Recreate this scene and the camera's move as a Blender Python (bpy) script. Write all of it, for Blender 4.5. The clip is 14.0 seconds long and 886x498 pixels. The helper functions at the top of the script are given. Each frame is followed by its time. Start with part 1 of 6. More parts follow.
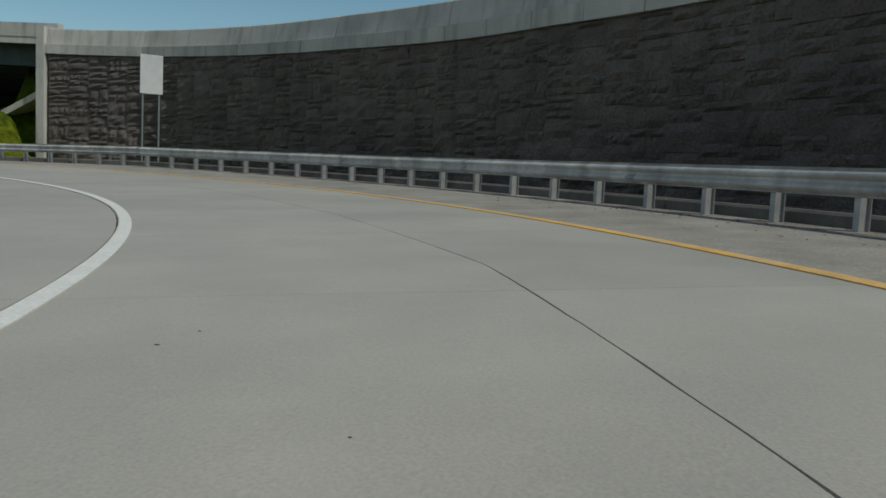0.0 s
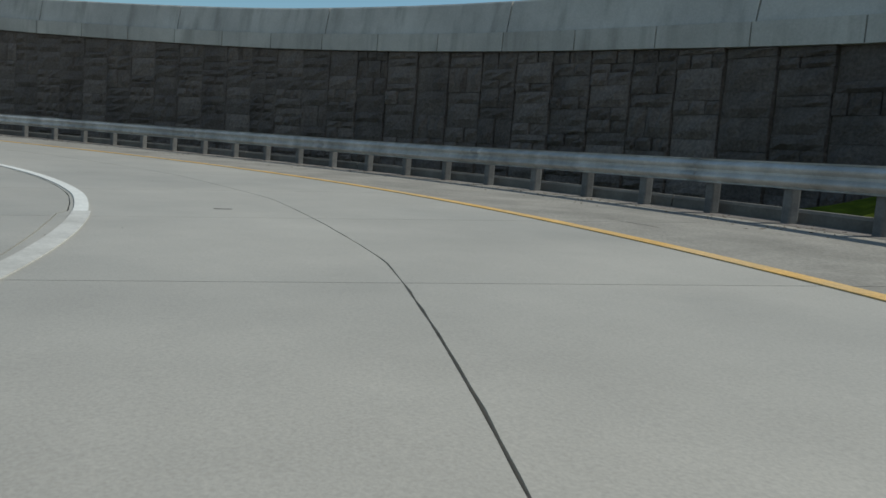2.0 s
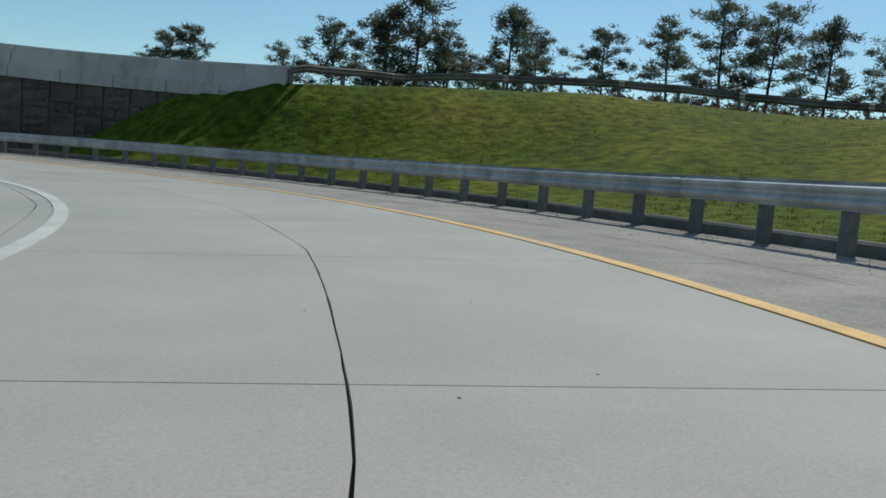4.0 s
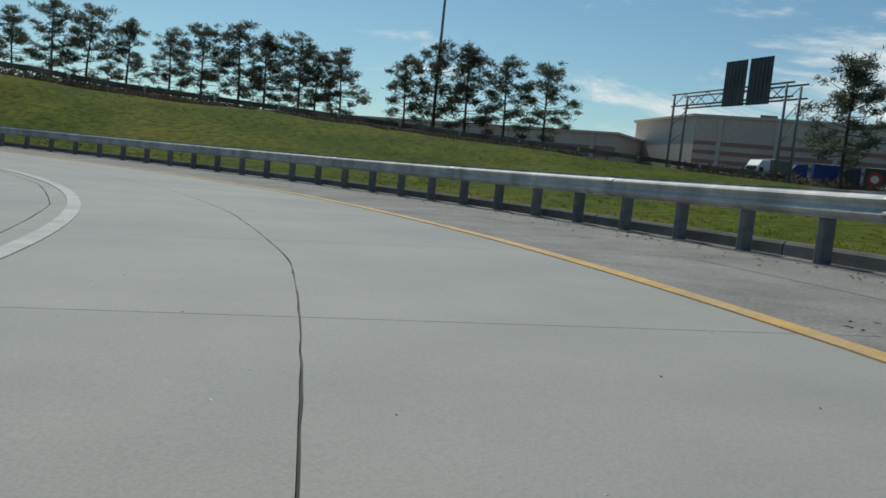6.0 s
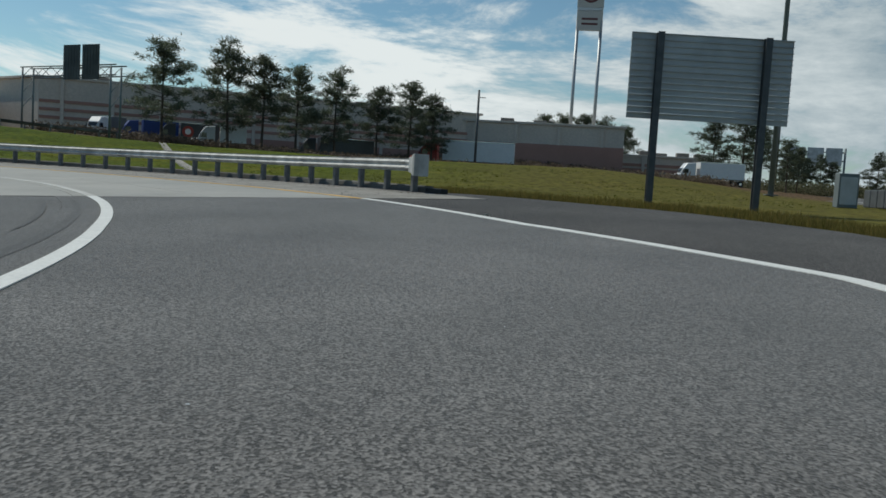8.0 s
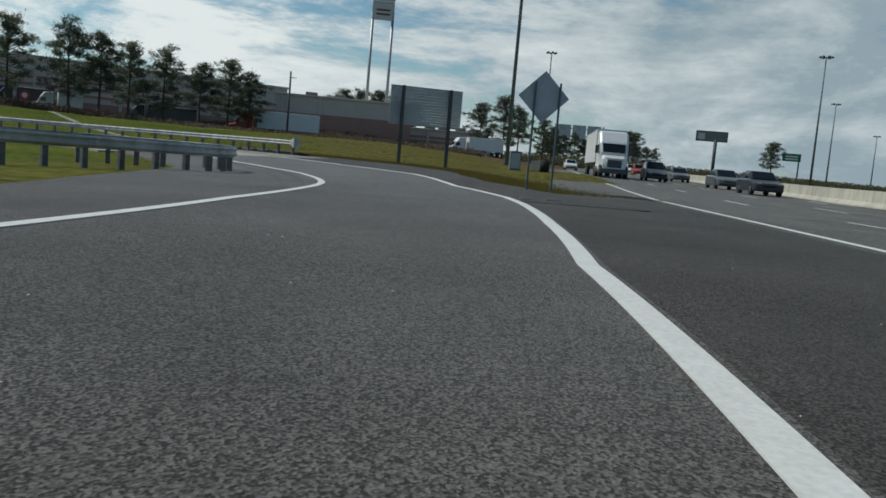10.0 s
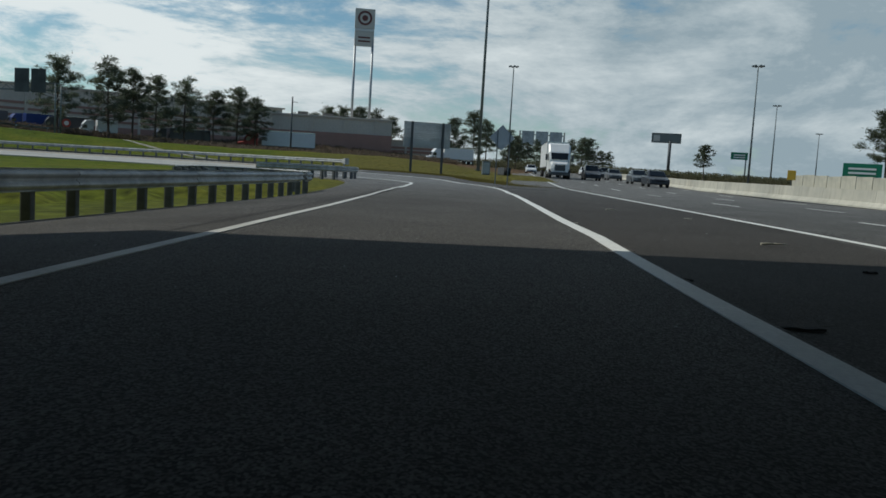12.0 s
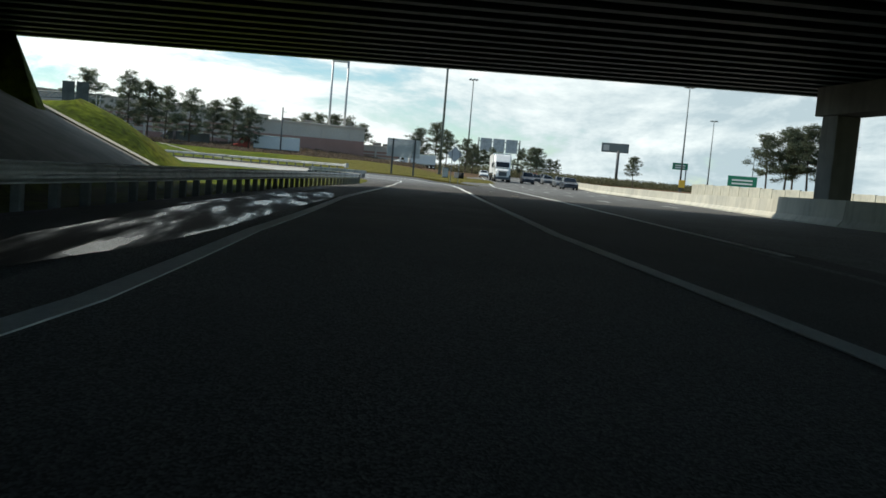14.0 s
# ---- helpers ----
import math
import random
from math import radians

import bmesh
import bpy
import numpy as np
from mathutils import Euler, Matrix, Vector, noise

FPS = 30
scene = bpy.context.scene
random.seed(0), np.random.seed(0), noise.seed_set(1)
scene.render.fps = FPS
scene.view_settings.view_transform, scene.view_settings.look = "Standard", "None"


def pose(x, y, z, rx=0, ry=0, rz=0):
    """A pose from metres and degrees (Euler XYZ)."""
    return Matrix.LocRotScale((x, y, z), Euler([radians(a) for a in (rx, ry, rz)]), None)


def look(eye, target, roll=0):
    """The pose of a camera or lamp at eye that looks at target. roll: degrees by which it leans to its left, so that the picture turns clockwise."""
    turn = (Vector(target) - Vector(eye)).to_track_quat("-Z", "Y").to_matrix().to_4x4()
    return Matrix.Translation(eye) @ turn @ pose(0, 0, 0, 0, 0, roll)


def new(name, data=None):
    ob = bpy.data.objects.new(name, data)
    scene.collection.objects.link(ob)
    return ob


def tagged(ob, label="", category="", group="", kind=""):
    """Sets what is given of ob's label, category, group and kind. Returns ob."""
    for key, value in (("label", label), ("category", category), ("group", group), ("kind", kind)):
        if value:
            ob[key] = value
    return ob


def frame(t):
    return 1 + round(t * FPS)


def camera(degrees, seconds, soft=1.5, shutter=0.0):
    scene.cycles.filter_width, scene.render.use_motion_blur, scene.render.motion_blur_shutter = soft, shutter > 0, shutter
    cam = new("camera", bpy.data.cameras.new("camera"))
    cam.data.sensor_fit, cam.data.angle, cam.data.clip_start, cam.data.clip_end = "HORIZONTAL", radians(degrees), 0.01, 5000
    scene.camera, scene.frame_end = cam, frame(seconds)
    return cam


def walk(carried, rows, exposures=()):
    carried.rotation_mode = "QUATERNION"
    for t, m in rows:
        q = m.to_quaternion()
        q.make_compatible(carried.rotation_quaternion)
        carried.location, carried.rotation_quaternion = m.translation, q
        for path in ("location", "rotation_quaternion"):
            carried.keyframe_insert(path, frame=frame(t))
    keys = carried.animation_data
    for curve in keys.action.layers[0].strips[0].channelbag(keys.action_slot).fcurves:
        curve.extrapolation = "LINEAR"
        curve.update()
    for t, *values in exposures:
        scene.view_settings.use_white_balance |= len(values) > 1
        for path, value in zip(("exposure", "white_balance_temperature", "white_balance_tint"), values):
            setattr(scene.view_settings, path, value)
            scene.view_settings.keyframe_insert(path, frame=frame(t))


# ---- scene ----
# ---------------------------------------------------------------- camera
PATH = [
    (0, (-28.635, 21.360, 0.593), (-30.546, 20.804, 0.400), 2.75),
    (0.5, (-23.125, 22.457, 0.593), (-25.116, 22.405, 0.413), 3.72),
    (1, (-17.744, 22.388, 0.593), (-19.690, 22.807, 0.401), 3.41),
    (1.5, (-12.878, 21.070, 0.593), (-14.655, 21.965, 0.386), 4.03),
    (2, (-8.649, 18.800, 0.593), (-10.187, 20.059, 0.375), 4.62),
    (2.5, (-5.416, 15.703, 0.593), (-6.602, 17.300, 0.384), 4.80),
    (3, (-2.854, 11.899, 0.593), (-3.676, 13.712, 0.397), 4.80),
    (3.5, (-1.071, 7.544, 0.593), (-1.516, 9.485, 0.409), 4.80),
    (4, (-0.131, 2.809, 0.593), (-0.210, 4.800, 0.422), 4.80),
    (4.5, (-0.100, -2.157, 0.593), (0.207, -0.187, 0.438), 5.05),
    (5, (-1.076, -7.161, 0.593), (-0.416, -5.282, 0.412), 5.08),
    (5.5, (-2.922, -11.943, 0.593), (-1.930, -10.216, 0.408), 4.93),
    (6, (-5.669, -16.505, 0.593), (-4.372, -14.991, 0.429), 5.91),
    (6.5, (-9.218, -20.490, 0.589), (-7.642, -19.267, 0.442), 4.62),
    (6.7, (-10.798, -21.910, 0.572), (-9.134, -20.822, 0.357), 4.70),
    (7, (-13.536, -23.688, 0.532), (-11.750, -22.795, 0.423), 4.12),
    (7.5, (-18.699, -26.154, 0.459), (-16.782, -25.600, 0.330), 5.23),
    (8, (-24.315, -27.821, 0.443), (-22.339, -27.555, 0.283), 3.40),
    (8.5, (-30.032, -28.489, 0.443), (-28.041, -28.454, 0.264), 2.84),
    (9, (-35.959, -28.701, 0.443), (-33.971, -28.803, 0.242), 4.05),
    (11.5, (-63.521, -24.488, 0.443), (-61.550, -24.770, 0.253), 4.18),
    (12, (-69.186, -23.359, 0.443), (-67.214, -23.643, 0.260), 3.33),
    (12.5, (-75.304, -22.351, 0.443), (-73.334, -22.644, 0.262), 4.19),
    (13, (-81.655, -21.301, 0.443), (-79.689, -21.617, 0.249), 4.54),
    (13.5, (-88.328, -20.076, 0.443), (-86.367, -20.425, 0.265), 4.46),
    (14, (-95.093, -18.621, 0.443), (-93.137, -18.999, 0.273), 4.77),
]
EXPO = [(0.0, -0.47, 6550, 4), (1.0, -0.30, 6500, 4), (2.2, -0.13, 6400, 4), (4.3, -0.10, 6250, 4), (5.0, -0.19, 6250, 4), (6.5, -0.48, 6250, 4), (7.5, -0.28, 6350, 4), (8.0, -0.38, 6350, 4), (9.0, -0.38, 6350, 4), (11.5, -0.5, 6250, 4), (13.0, -0.15, 6380, 4), (13.5, -0.08, 6550, 4), (14.0, 0.42, 6650, 4)]
cam = camera(55.2, 14.0, soft=1.6, shutter=0.02)
walk(cam, [(t, look(eye, target, roll)) for t, eye, target, roll in PATH], EXPO)

# ---------------------------------------------------------------- world, sun
SUN_AZ, SUN_EL = 22.0, 47.0          # degrees from +y towards +x, and above the horizon
wd = bpy.data.worlds.new("sky")
scene.world = wd
wd.use_nodes = True
wt = wd.node_tree
wt.nodes.clear()


def wn(kind, **kw):
    n = wt.nodes.new(kind)
    for k, v in kw.items():
        n.inputs[k].default_value = v
    return n


sky = wt.nodes.new("ShaderNodeTexSky")
sky.sky_type = "NISHITA"
sky.sun_disc = False
sky.sun_elevation = radians(SUN_EL)
sky.sun_rotation = radians(SUN_AZ)
sky.altitude, sky.air_density, sky.dust_density, sky.ozone_density = 100, 1.0, 0.2, 1.3
tc = wt.nodes.new("ShaderNodeTexCoord")
mp = wt.nodes.new("ShaderNodeMapping")
mp.inputs["Scale"].default_value = (1.0, 1.0, 3.2)
mp.inputs["Rotation"].default_value = (0.1, 0.05, 0.6)
n1 = wn("ShaderNodeTexNoise", Scale=2.9, Detail=10.0, Roughness=0.66, Distortion=0.35)
n2 = wn("ShaderNodeTexNoise", Scale=1.1, Detail=3.0, Roughness=0.5)
# more cloud towards +x -y, clear blue overhead of +y
dot = wt.nodes.new("ShaderNodeVectorMath")
dot.operation = "DOT_PRODUCT"
dot.inputs[1].default_value = (0.84, -0.54, 0.0)
mad = wn("ShaderNodeMath")
mad.operation = "MULTIPLY_ADD"
mad.inputs[1].default_value = 0.36
sumn = wn("ShaderNodeMath")
sumn.operation = "MULTIPLY_ADD"
sumn.inputs[1].default_value = 0.45
ramp = wt.nodes.new("ShaderNodeMapRange")
ramp.inputs["From Min"].default_value, ramp.inputs["From Max"].default_value = 0.885, 1.03
ramp.interpolation_type = "SMOOTHSTEP"
shade = wt.nodes.new("ShaderNodeMapRange")
shade.inputs["From Min"].default_value, shade.inputs["From Max"].default_value = 0.28, 0.58
cloud = wt.nodes.new("ShaderNodeMix")
cloud.data_type = "RGBA"
cloud.inputs["A"].default_value = (4.9, 6.0, 6.8, 1)
cloud.inputs["B"].default_value = (12.8, 13.1, 13.2, 1)
mixc = wt.nodes.new("ShaderNodeMix")
mixc.data_type = "RGBA"
bgn = wt.nodes.new("ShaderNodeBackground")
bgn.inputs["Strength"].default_value = 0.08
outw = wt.nodes.new("ShaderNodeOutputWorld")
wl = wt.links.new
wl(tc.outputs["Generated"], mp.inputs["Vector"])
wl(mp.outputs["Vector"], n1.inputs["Vector"])
wl(mp.outputs["Vector"], n2.inputs["Vector"])
wl(tc.outputs["Generated"], dot.inputs[0])
wl(dot.outputs["Value"], mad.inputs[0])
wl(n1.outputs["Fac"], mad.inputs[2])
wl(n2.outputs["Fac"], sumn.inputs[0])
wl(mad.outputs["Value"], sumn.inputs[2])
wl(sumn.outputs["Value"], ramp.inputs["Value"])
# thicker, greyer cloud to the south
south = wt.nodes.new("ShaderNodeSeparateXYZ")
wl(tc.outputs["Generated"], south.inputs["Vector"])
grey = wn("ShaderNodeMath")
grey.operation = "MULTIPLY_ADD"
grey.inputs[1].default_value = 0.40
wl(south.outputs["Y"], grey.inputs[0])
wl(n1.outputs["Fac"], grey.inputs[2])
wl(grey.outputs["Value"], shade.inputs["Value"])
wl(shade.outputs["Result"], cloud.inputs["Factor"])
wl(ramp.outputs["Result"], mixc.inputs["Factor"])
clear = wt.nodes.new("ShaderNodeVectorMath")
clear.operation = "MULTIPLY"
clear.inputs[1].default_value = (1.0, 1.19, 1.20)
wl(sky.outputs["Color"], clear.inputs[0])
wl(clear.outputs["Vector"], mixc.inputs["A"])
wl(cloud.outputs["Result"], mixc.inputs["B"])
wl(mixc.outputs["Result"], bgn.inputs["Color"])
wl(bgn.outputs["Background"], outw.inputs["Surface"])

sun = new("sun", bpy.data.lights.new("sun", "SUN"))
sun.data.energy, sun.data.angle, sun.data.color = 3.5, radians(0.6), (1.0, 0.94, 0.84)
az, el = radians(SUN_AZ), radians(SUN_EL)
sun.matrix_world = look((math.sin(az) * math.cos(el) * 50, math.cos(az) * math.cos(el) * 50, math.sin(el) * 50), (0, 0, 0))

# ---------------------------------------------------------------- materials


def mat(name, base, rough=0.8, metal=0.0, var=0.25, scale=4.0, fine=60.0, bump=0.15, dist=0.01, tint=None, stain=0.0, rnd=0.0, spec=0.4, fine_var=0.1):
    """A procedural surface: base colour varied at two scales, an optional second tint in patches, stains and relief."""
    m = bpy.data.materials.new(name)
    m.use_nodes = True
    nt = m.node_tree
    b = nt.nodes["Principled BSDF"]
    L = nt.links.new
    co = nt.nodes.new("ShaderNodeTexCoord")
    a = nt.nodes.new("ShaderNodeTexNoise")
    a.inputs["Scale"].default_value, a.inputs["Detail"].default_value, a.inputs["Roughness"].default_value = scale, 6, 0.6
    f = nt.nodes.new("ShaderNodeTexNoise")
    f.inputs["Scale"].default_value, f.inputs["Detail"].default_value, f.inputs["Roughness"].default_value = fine, 4, 0.65
    L(co.outputs["Object"], a.inputs["Vector"])
    L(co.outputs["Object"], f.inputs["Vector"])
    r = nt.nodes.new("ShaderNodeMapRange")
    r.inputs["From Min"].default_value, r.inputs["From Max"].default_value = 0.3, 0.7
    r.inputs["To Min"].default_value, r.inputs["To Max"].default_value = 1 - var, 1 + var
    L(a.outputs["Fac"], r.inputs["Value"])
    r2 = nt.nodes.new("ShaderNodeMapRange")
    r2.inputs["From Min"].default_value, r2.inputs["From Max"].default_value = 0.3, 0.7
    r2.inputs["To Min"].default_value, r2.inputs["To Max"].default_value = 1 - fine_var, 1 + fine_var
    L(f.outputs["Fac"], r2.inputs["Value"])
    mul = nt.nodes.new("ShaderNodeMath")
    mul.operation = "MULTIPLY"
    L(r.outputs["Result"], mul.inputs[0])
    L(r2.outputs["Result"], mul.inputs[1])
    last = mul.outputs["Value"]
    if rnd:
        oi = nt.nodes.new("ShaderNodeObjectInfo")
        r3 = nt.nodes.new("ShaderNodeMapRange")
        r3.inputs["To Min"].default_value, r3.inputs["To Max"].default_value = 1 - rnd, 1 + rnd
        L(oi.outputs["Random"], r3.inputs["Value"])
        m3 = nt.nodes.new("ShaderNodeMath")
        m3.operation = "MULTIPLY"
        L(last, m3.inputs[0])
        L(r3.outputs["Result"], m3.inputs[1])
        last = m3.outputs["Value"]
    col = nt.nodes.new("ShaderNodeMix")
    col.data_type = "RGBA"
    col.inputs["A"].default_value = (*base, 1)
    col.inputs["B"].default_value = (*(tint or base), 1)
    p = nt.nodes.new("ShaderNodeTexNoise")
    p.inputs["Scale"].default_value, p.inputs["Detail"].default_value = scale * 0.37, 5
    L(co.outputs["Object"], p.inputs["Vector"])
    pr = nt.nodes.new("ShaderNodeMapRange")
    pr.inputs["From Min"].default_value, pr.inputs["From Max"].default_value = 0.42, 0.62
    L(p.outputs["Fac"], pr.inputs["Value"])
    L(pr.outputs["Result"], col.inputs["Factor"])
    sc = nt.nodes.new("ShaderNodeVectorMath")
    sc.operation = "SCALE"
    L(col.outputs["Result"], sc.inputs[0])
    L(last, sc.inputs["Scale"])
    out = sc.outputs["Vector"]
    if stain:
        mpn = nt.nodes.new("ShaderNodeMapping")
        mpn.inputs["Scale"].default_value = (1.0, 1.0, 0.12)
        st = nt.nodes.new("ShaderNodeTexNoise")
        st.inputs["Scale"].default_value, st.inputs["Detail"].default_value = 3.0, 7
        L(co.outputs["Object"], mpn.inputs["Vector"])
        L(mpn.outputs["Vector"], st.inputs["Vector"])
        sr = nt.nodes.new("ShaderNodeMapRange")
        sr.inputs["From Min"].default_value, sr.inputs["From Max"].default_value = 0.5, 0.7
        sr.inputs["To Max"].default_value = stain
        L(st.outputs["Fac"], sr.inputs["Value"])
        dk = nt.nodes.new("ShaderNodeMix")
        dk.data_type = "RGBA"
        dk.inputs["B"].default_value = (base[0] * 0.3, base[1] * 0.3, base[2] * 0.28, 1)
        L(sr.outputs["Result"], dk.inputs["Factor"])
        L(out, dk.inputs["A"])
        out = dk.outputs["Result"]
    L(out, b.inputs["Base Color"])
    b.inputs["Roughness"].default_value = rough
    b.inputs["Metallic"].default_value = metal
    b.inputs["Specular IOR Level"].default_value = spec
    if bump:
        bp = nt.nodes.new("ShaderNodeBump")
        bp.inputs["Strength"].default_value, bp.inputs["Distance"].default_value = bump, dist
        L(f.outputs["Fac"], bp.inputs["Height"])
        L(bp.outputs["Normal"], b.inputs["Normal"])
    return m


CONCRETE = mat("pavement_concrete", (0.372, 0.350, 0.310), 0.8, var=0.09, scale=0.9, fine=90, bump=0.25, dist=0.003, tint=(0.330, 0.313, 0.280), rnd=0.035, fine_var=0.14)
CONCRETE.node_tree.nodes["Principled BSDF"].inputs["Sheen Weight"].default_value = 0.16
CONCRETE.node_tree.nodes["Principled BSDF"].inputs["Sheen Roughness"].default_value = 0.4
SHOULDER = mat("shoulder_concrete", (0.285, 0.267, 0.238), 0.92, var=0.2, scale=1.6, fine=40, bump=0.4, dist=0.006, tint=(0.25, 0.236, 0.210), fine_var=0.28)
JOINT = mat("joint_sealant", (0.035, 0.034, 0.032), 0.8, var=0.3, scale=3)
PARAPET = mat("parapet_concrete", (0.47, 0.46, 0.435), 0.9, var=0.15, scale=0.8, fine=30, bump=0.2, dist=0.006, tint=(0.41, 0.40, 0.38), stain=0.40, rnd=0.06)
STONE = mat("retaining_wall_stone", (0.185, 0.158, 0.145), 0.95, var=0.25, scale=1.2, fine=18, bump=1.0, dist=0.06, tint=(0.145, 0.124, 0.116), stain=0.3, rnd=0.2, fine_var=0.3)
MORTAR = mat("wall_joint", (0.082, 0.072, 0.062), 0.95, var=0.2)
GALV = mat("galvanized_steel", (0.54, 0.54, 0.525), 0.66, 0.25, var=0.22, scale=3.5, fine=70, bump=0.05, tint=(0.43, 0.43, 0.42), stain=0.42, rnd=0.05)
SPLICE = mat("darkened_steel_splice", (0.40, 0.405, 0.40), 0.6, 0.6, var=0.2, scale=8)
TIMBER = mat("weathered_post", (0.16, 0.162, 0.16), 0.8, var=0.25, scale=6, fine=40, bump=0.5, dist=0.01, tint=(0.125, 0.127, 0.128), rnd=0.15)
STEEL_POST = mat("steel_post", (0.40, 0.41, 0.42), 0.5, 0.7, var=0.15, scale=5, rnd=0.1)
WHITE_LINE = mat("white_road_paint", (0.70, 0.70, 0.67), 0.75, var=0.06, scale=5, fine=40, bump=0.2, dist=0.003, tint=(0.70, 0.70, 0.67), fine_var=0.10)
WORN_WHITE = mat("worn_white_road_paint", (0.55, 0.54, 0.51), 0.8, var=0.08, scale=5, fine=40, tint=(0.47, 0.46, 0.43), fine_var=0.10)
YELLOW_LINE = mat("yellow_road_paint", (0.66, 0.40, 0.12), 0.75, var=0.15, scale=4, fine=45, tint=(0.56, 0.38, 0.17), fine_var=0.2)
KERB = mat("kerb_concrete", (0.15, 0.145, 0.133), 0.95, var=0.25, scale=2.5, fine=25, bump=0.4, dist=0.01, tint=(0.12, 0.118, 0.11), rnd=0.1)
EMBANK = mat("slope_paving_concrete", (0.20, 0.196, 0.18), 0.9, var=0.2, scale=1.5, tint=(0.14, 0.137, 0.128))
BEAM = mat("bridge_girder_paint", (0.05, 0.085, 0.08), 0.6, var=0.2, scale=1.5, tint=(0.04, 0.06, 0.055), stain=0.3)
DECK = mat("bridge_concrete", (0.21, 0.205, 0.19), 0.9, var=0.15, scale=0.9, tint=(0.16, 0.155, 0.145), stain=0.3)
BARRIER = mat("barrier_concrete", (0.50, 0.47, 0.39), 0.9, var=0.12, scale=0.8, tint=(0.42, 0.40, 0.34), stain=0.3, rnd=0.05)
SIGN_BACK = mat("bare_aluminium_sign_back", (0.50, 0.51, 0.52), 0.6, 0.25, var=0.12, scale=1.5, tint=(0.40, 0.41, 0.42), rnd=0.05)
# gantry panels, darker than the other sign backs
GANTRY_BACK = mat("dark_gantry_sign_back", (0.15, 0.15, 0.15), 0.7, 0.3, var=0.2, scale=1.0, tint=(0.10, 0.10, 0.10))
DARK_STEEL = mat("dark_steel", (0.10, 0.105, 0.11), 0.6, 0.4, var=0.2)
POLE_STEEL = mat("pole_steel", (0.17, 0.195, 0.20), 0.6, 0.3, var=0.1)
BARK = mat("pine_bark", (0.10, 0.072, 0.052), 0.95, var=0.3, scale=5, fine=25, bump=0.8, dist=0.03, tint=(0.07, 0.055, 0.045))
SHRUB = mat("winter_brush", (0.12, 0.080, 0.050), 0.95, var=0.3, scale=1.2, tint=(0.085, 0.065, 0.04))
WHITE_PAINT = mat("white_vehicle_paint", (0.72, 0.72, 0.72), 0.35, var=0.04, scale=2, bump=0, spec=0.5)
RED_PAINT = mat("red_vehicle_paint", (0.35, 0.045, 0.035), 0.35, var=0.08, scale=2, bump=0)
DARK_PAINT = mat("dark_vehicle_paint", (0.035, 0.04, 0.05), 0.3, var=0.1, scale=2, bump=0)
GREY_PAINT = mat("silver_grey_vehicle_paint", (0.16, 0.17, 0.18), 0.3, 0.4, var=0.06, scale=2, bump=0)
BLUE_PAINT = mat("blue_vehicle_paint", (0.03, 0.06, 0.22), 0.4, var=0.1, scale=2, bump=0)
TYRE = mat("tyre_rubber", (0.022, 0.022, 0.022), 0.85, var=0.2)
CHROME = mat("chrome", (0.6, 0.6, 0.6), 0.25, 1.0, var=0.05, bump=0)
BRICKB = mat("tan_warehouse_wall", (0.62, 0.53, 0.45), 0.9, var=0.08, scale=0.15, fine=3, tint=(0.55, 0.47, 0.40))
BAND = mat("red_brick_band", (0.40, 0.225, 0.18), 0.9, var=0.08, scale=0.3)
GREEN_SIGN = mat("green_sign_sheeting", (0.012, 0.17, 0.10), 0.5, var=0.05, bump=0)
YELLOW = mat("yellow_sheeting", (0.70, 0.42, 0.05), 0.5, var=0.06, bump=0)
CREAM = mat("pale_sign_panel", (0.62, 0.58, 0.54), 0.5, var=0.05, bump=0)
MAROON = mat("maroon_emblem", (0.16, 0.05, 0.05), 0.5, var=0.05, bump=0)


def glass_mat():
    m = bpy.data.materials.new("dark_vehicle_glass")
    m.use_nodes = True
    b = m.node_tree.nodes["Principled BSDF"]
    b.inputs["Base Color"].default_value = (0.012, 0.014, 0.016, 1)
    b.inputs["Roughness"].default_value = 0.06
    return m


GLASS = glass_mat()


def lens_mat():
    m = bpy.data.materials.new("clear_lamp_lens")
    m.use_nodes = True
    b = m.node_tree.nodes["Principled BSDF"]
    b.inputs["Base Color"].default_value = (0.75, 0.76, 0.78, 1)
    b.inputs["Roughness"].default_value = 0.12
    return m


LENS = lens_mat()


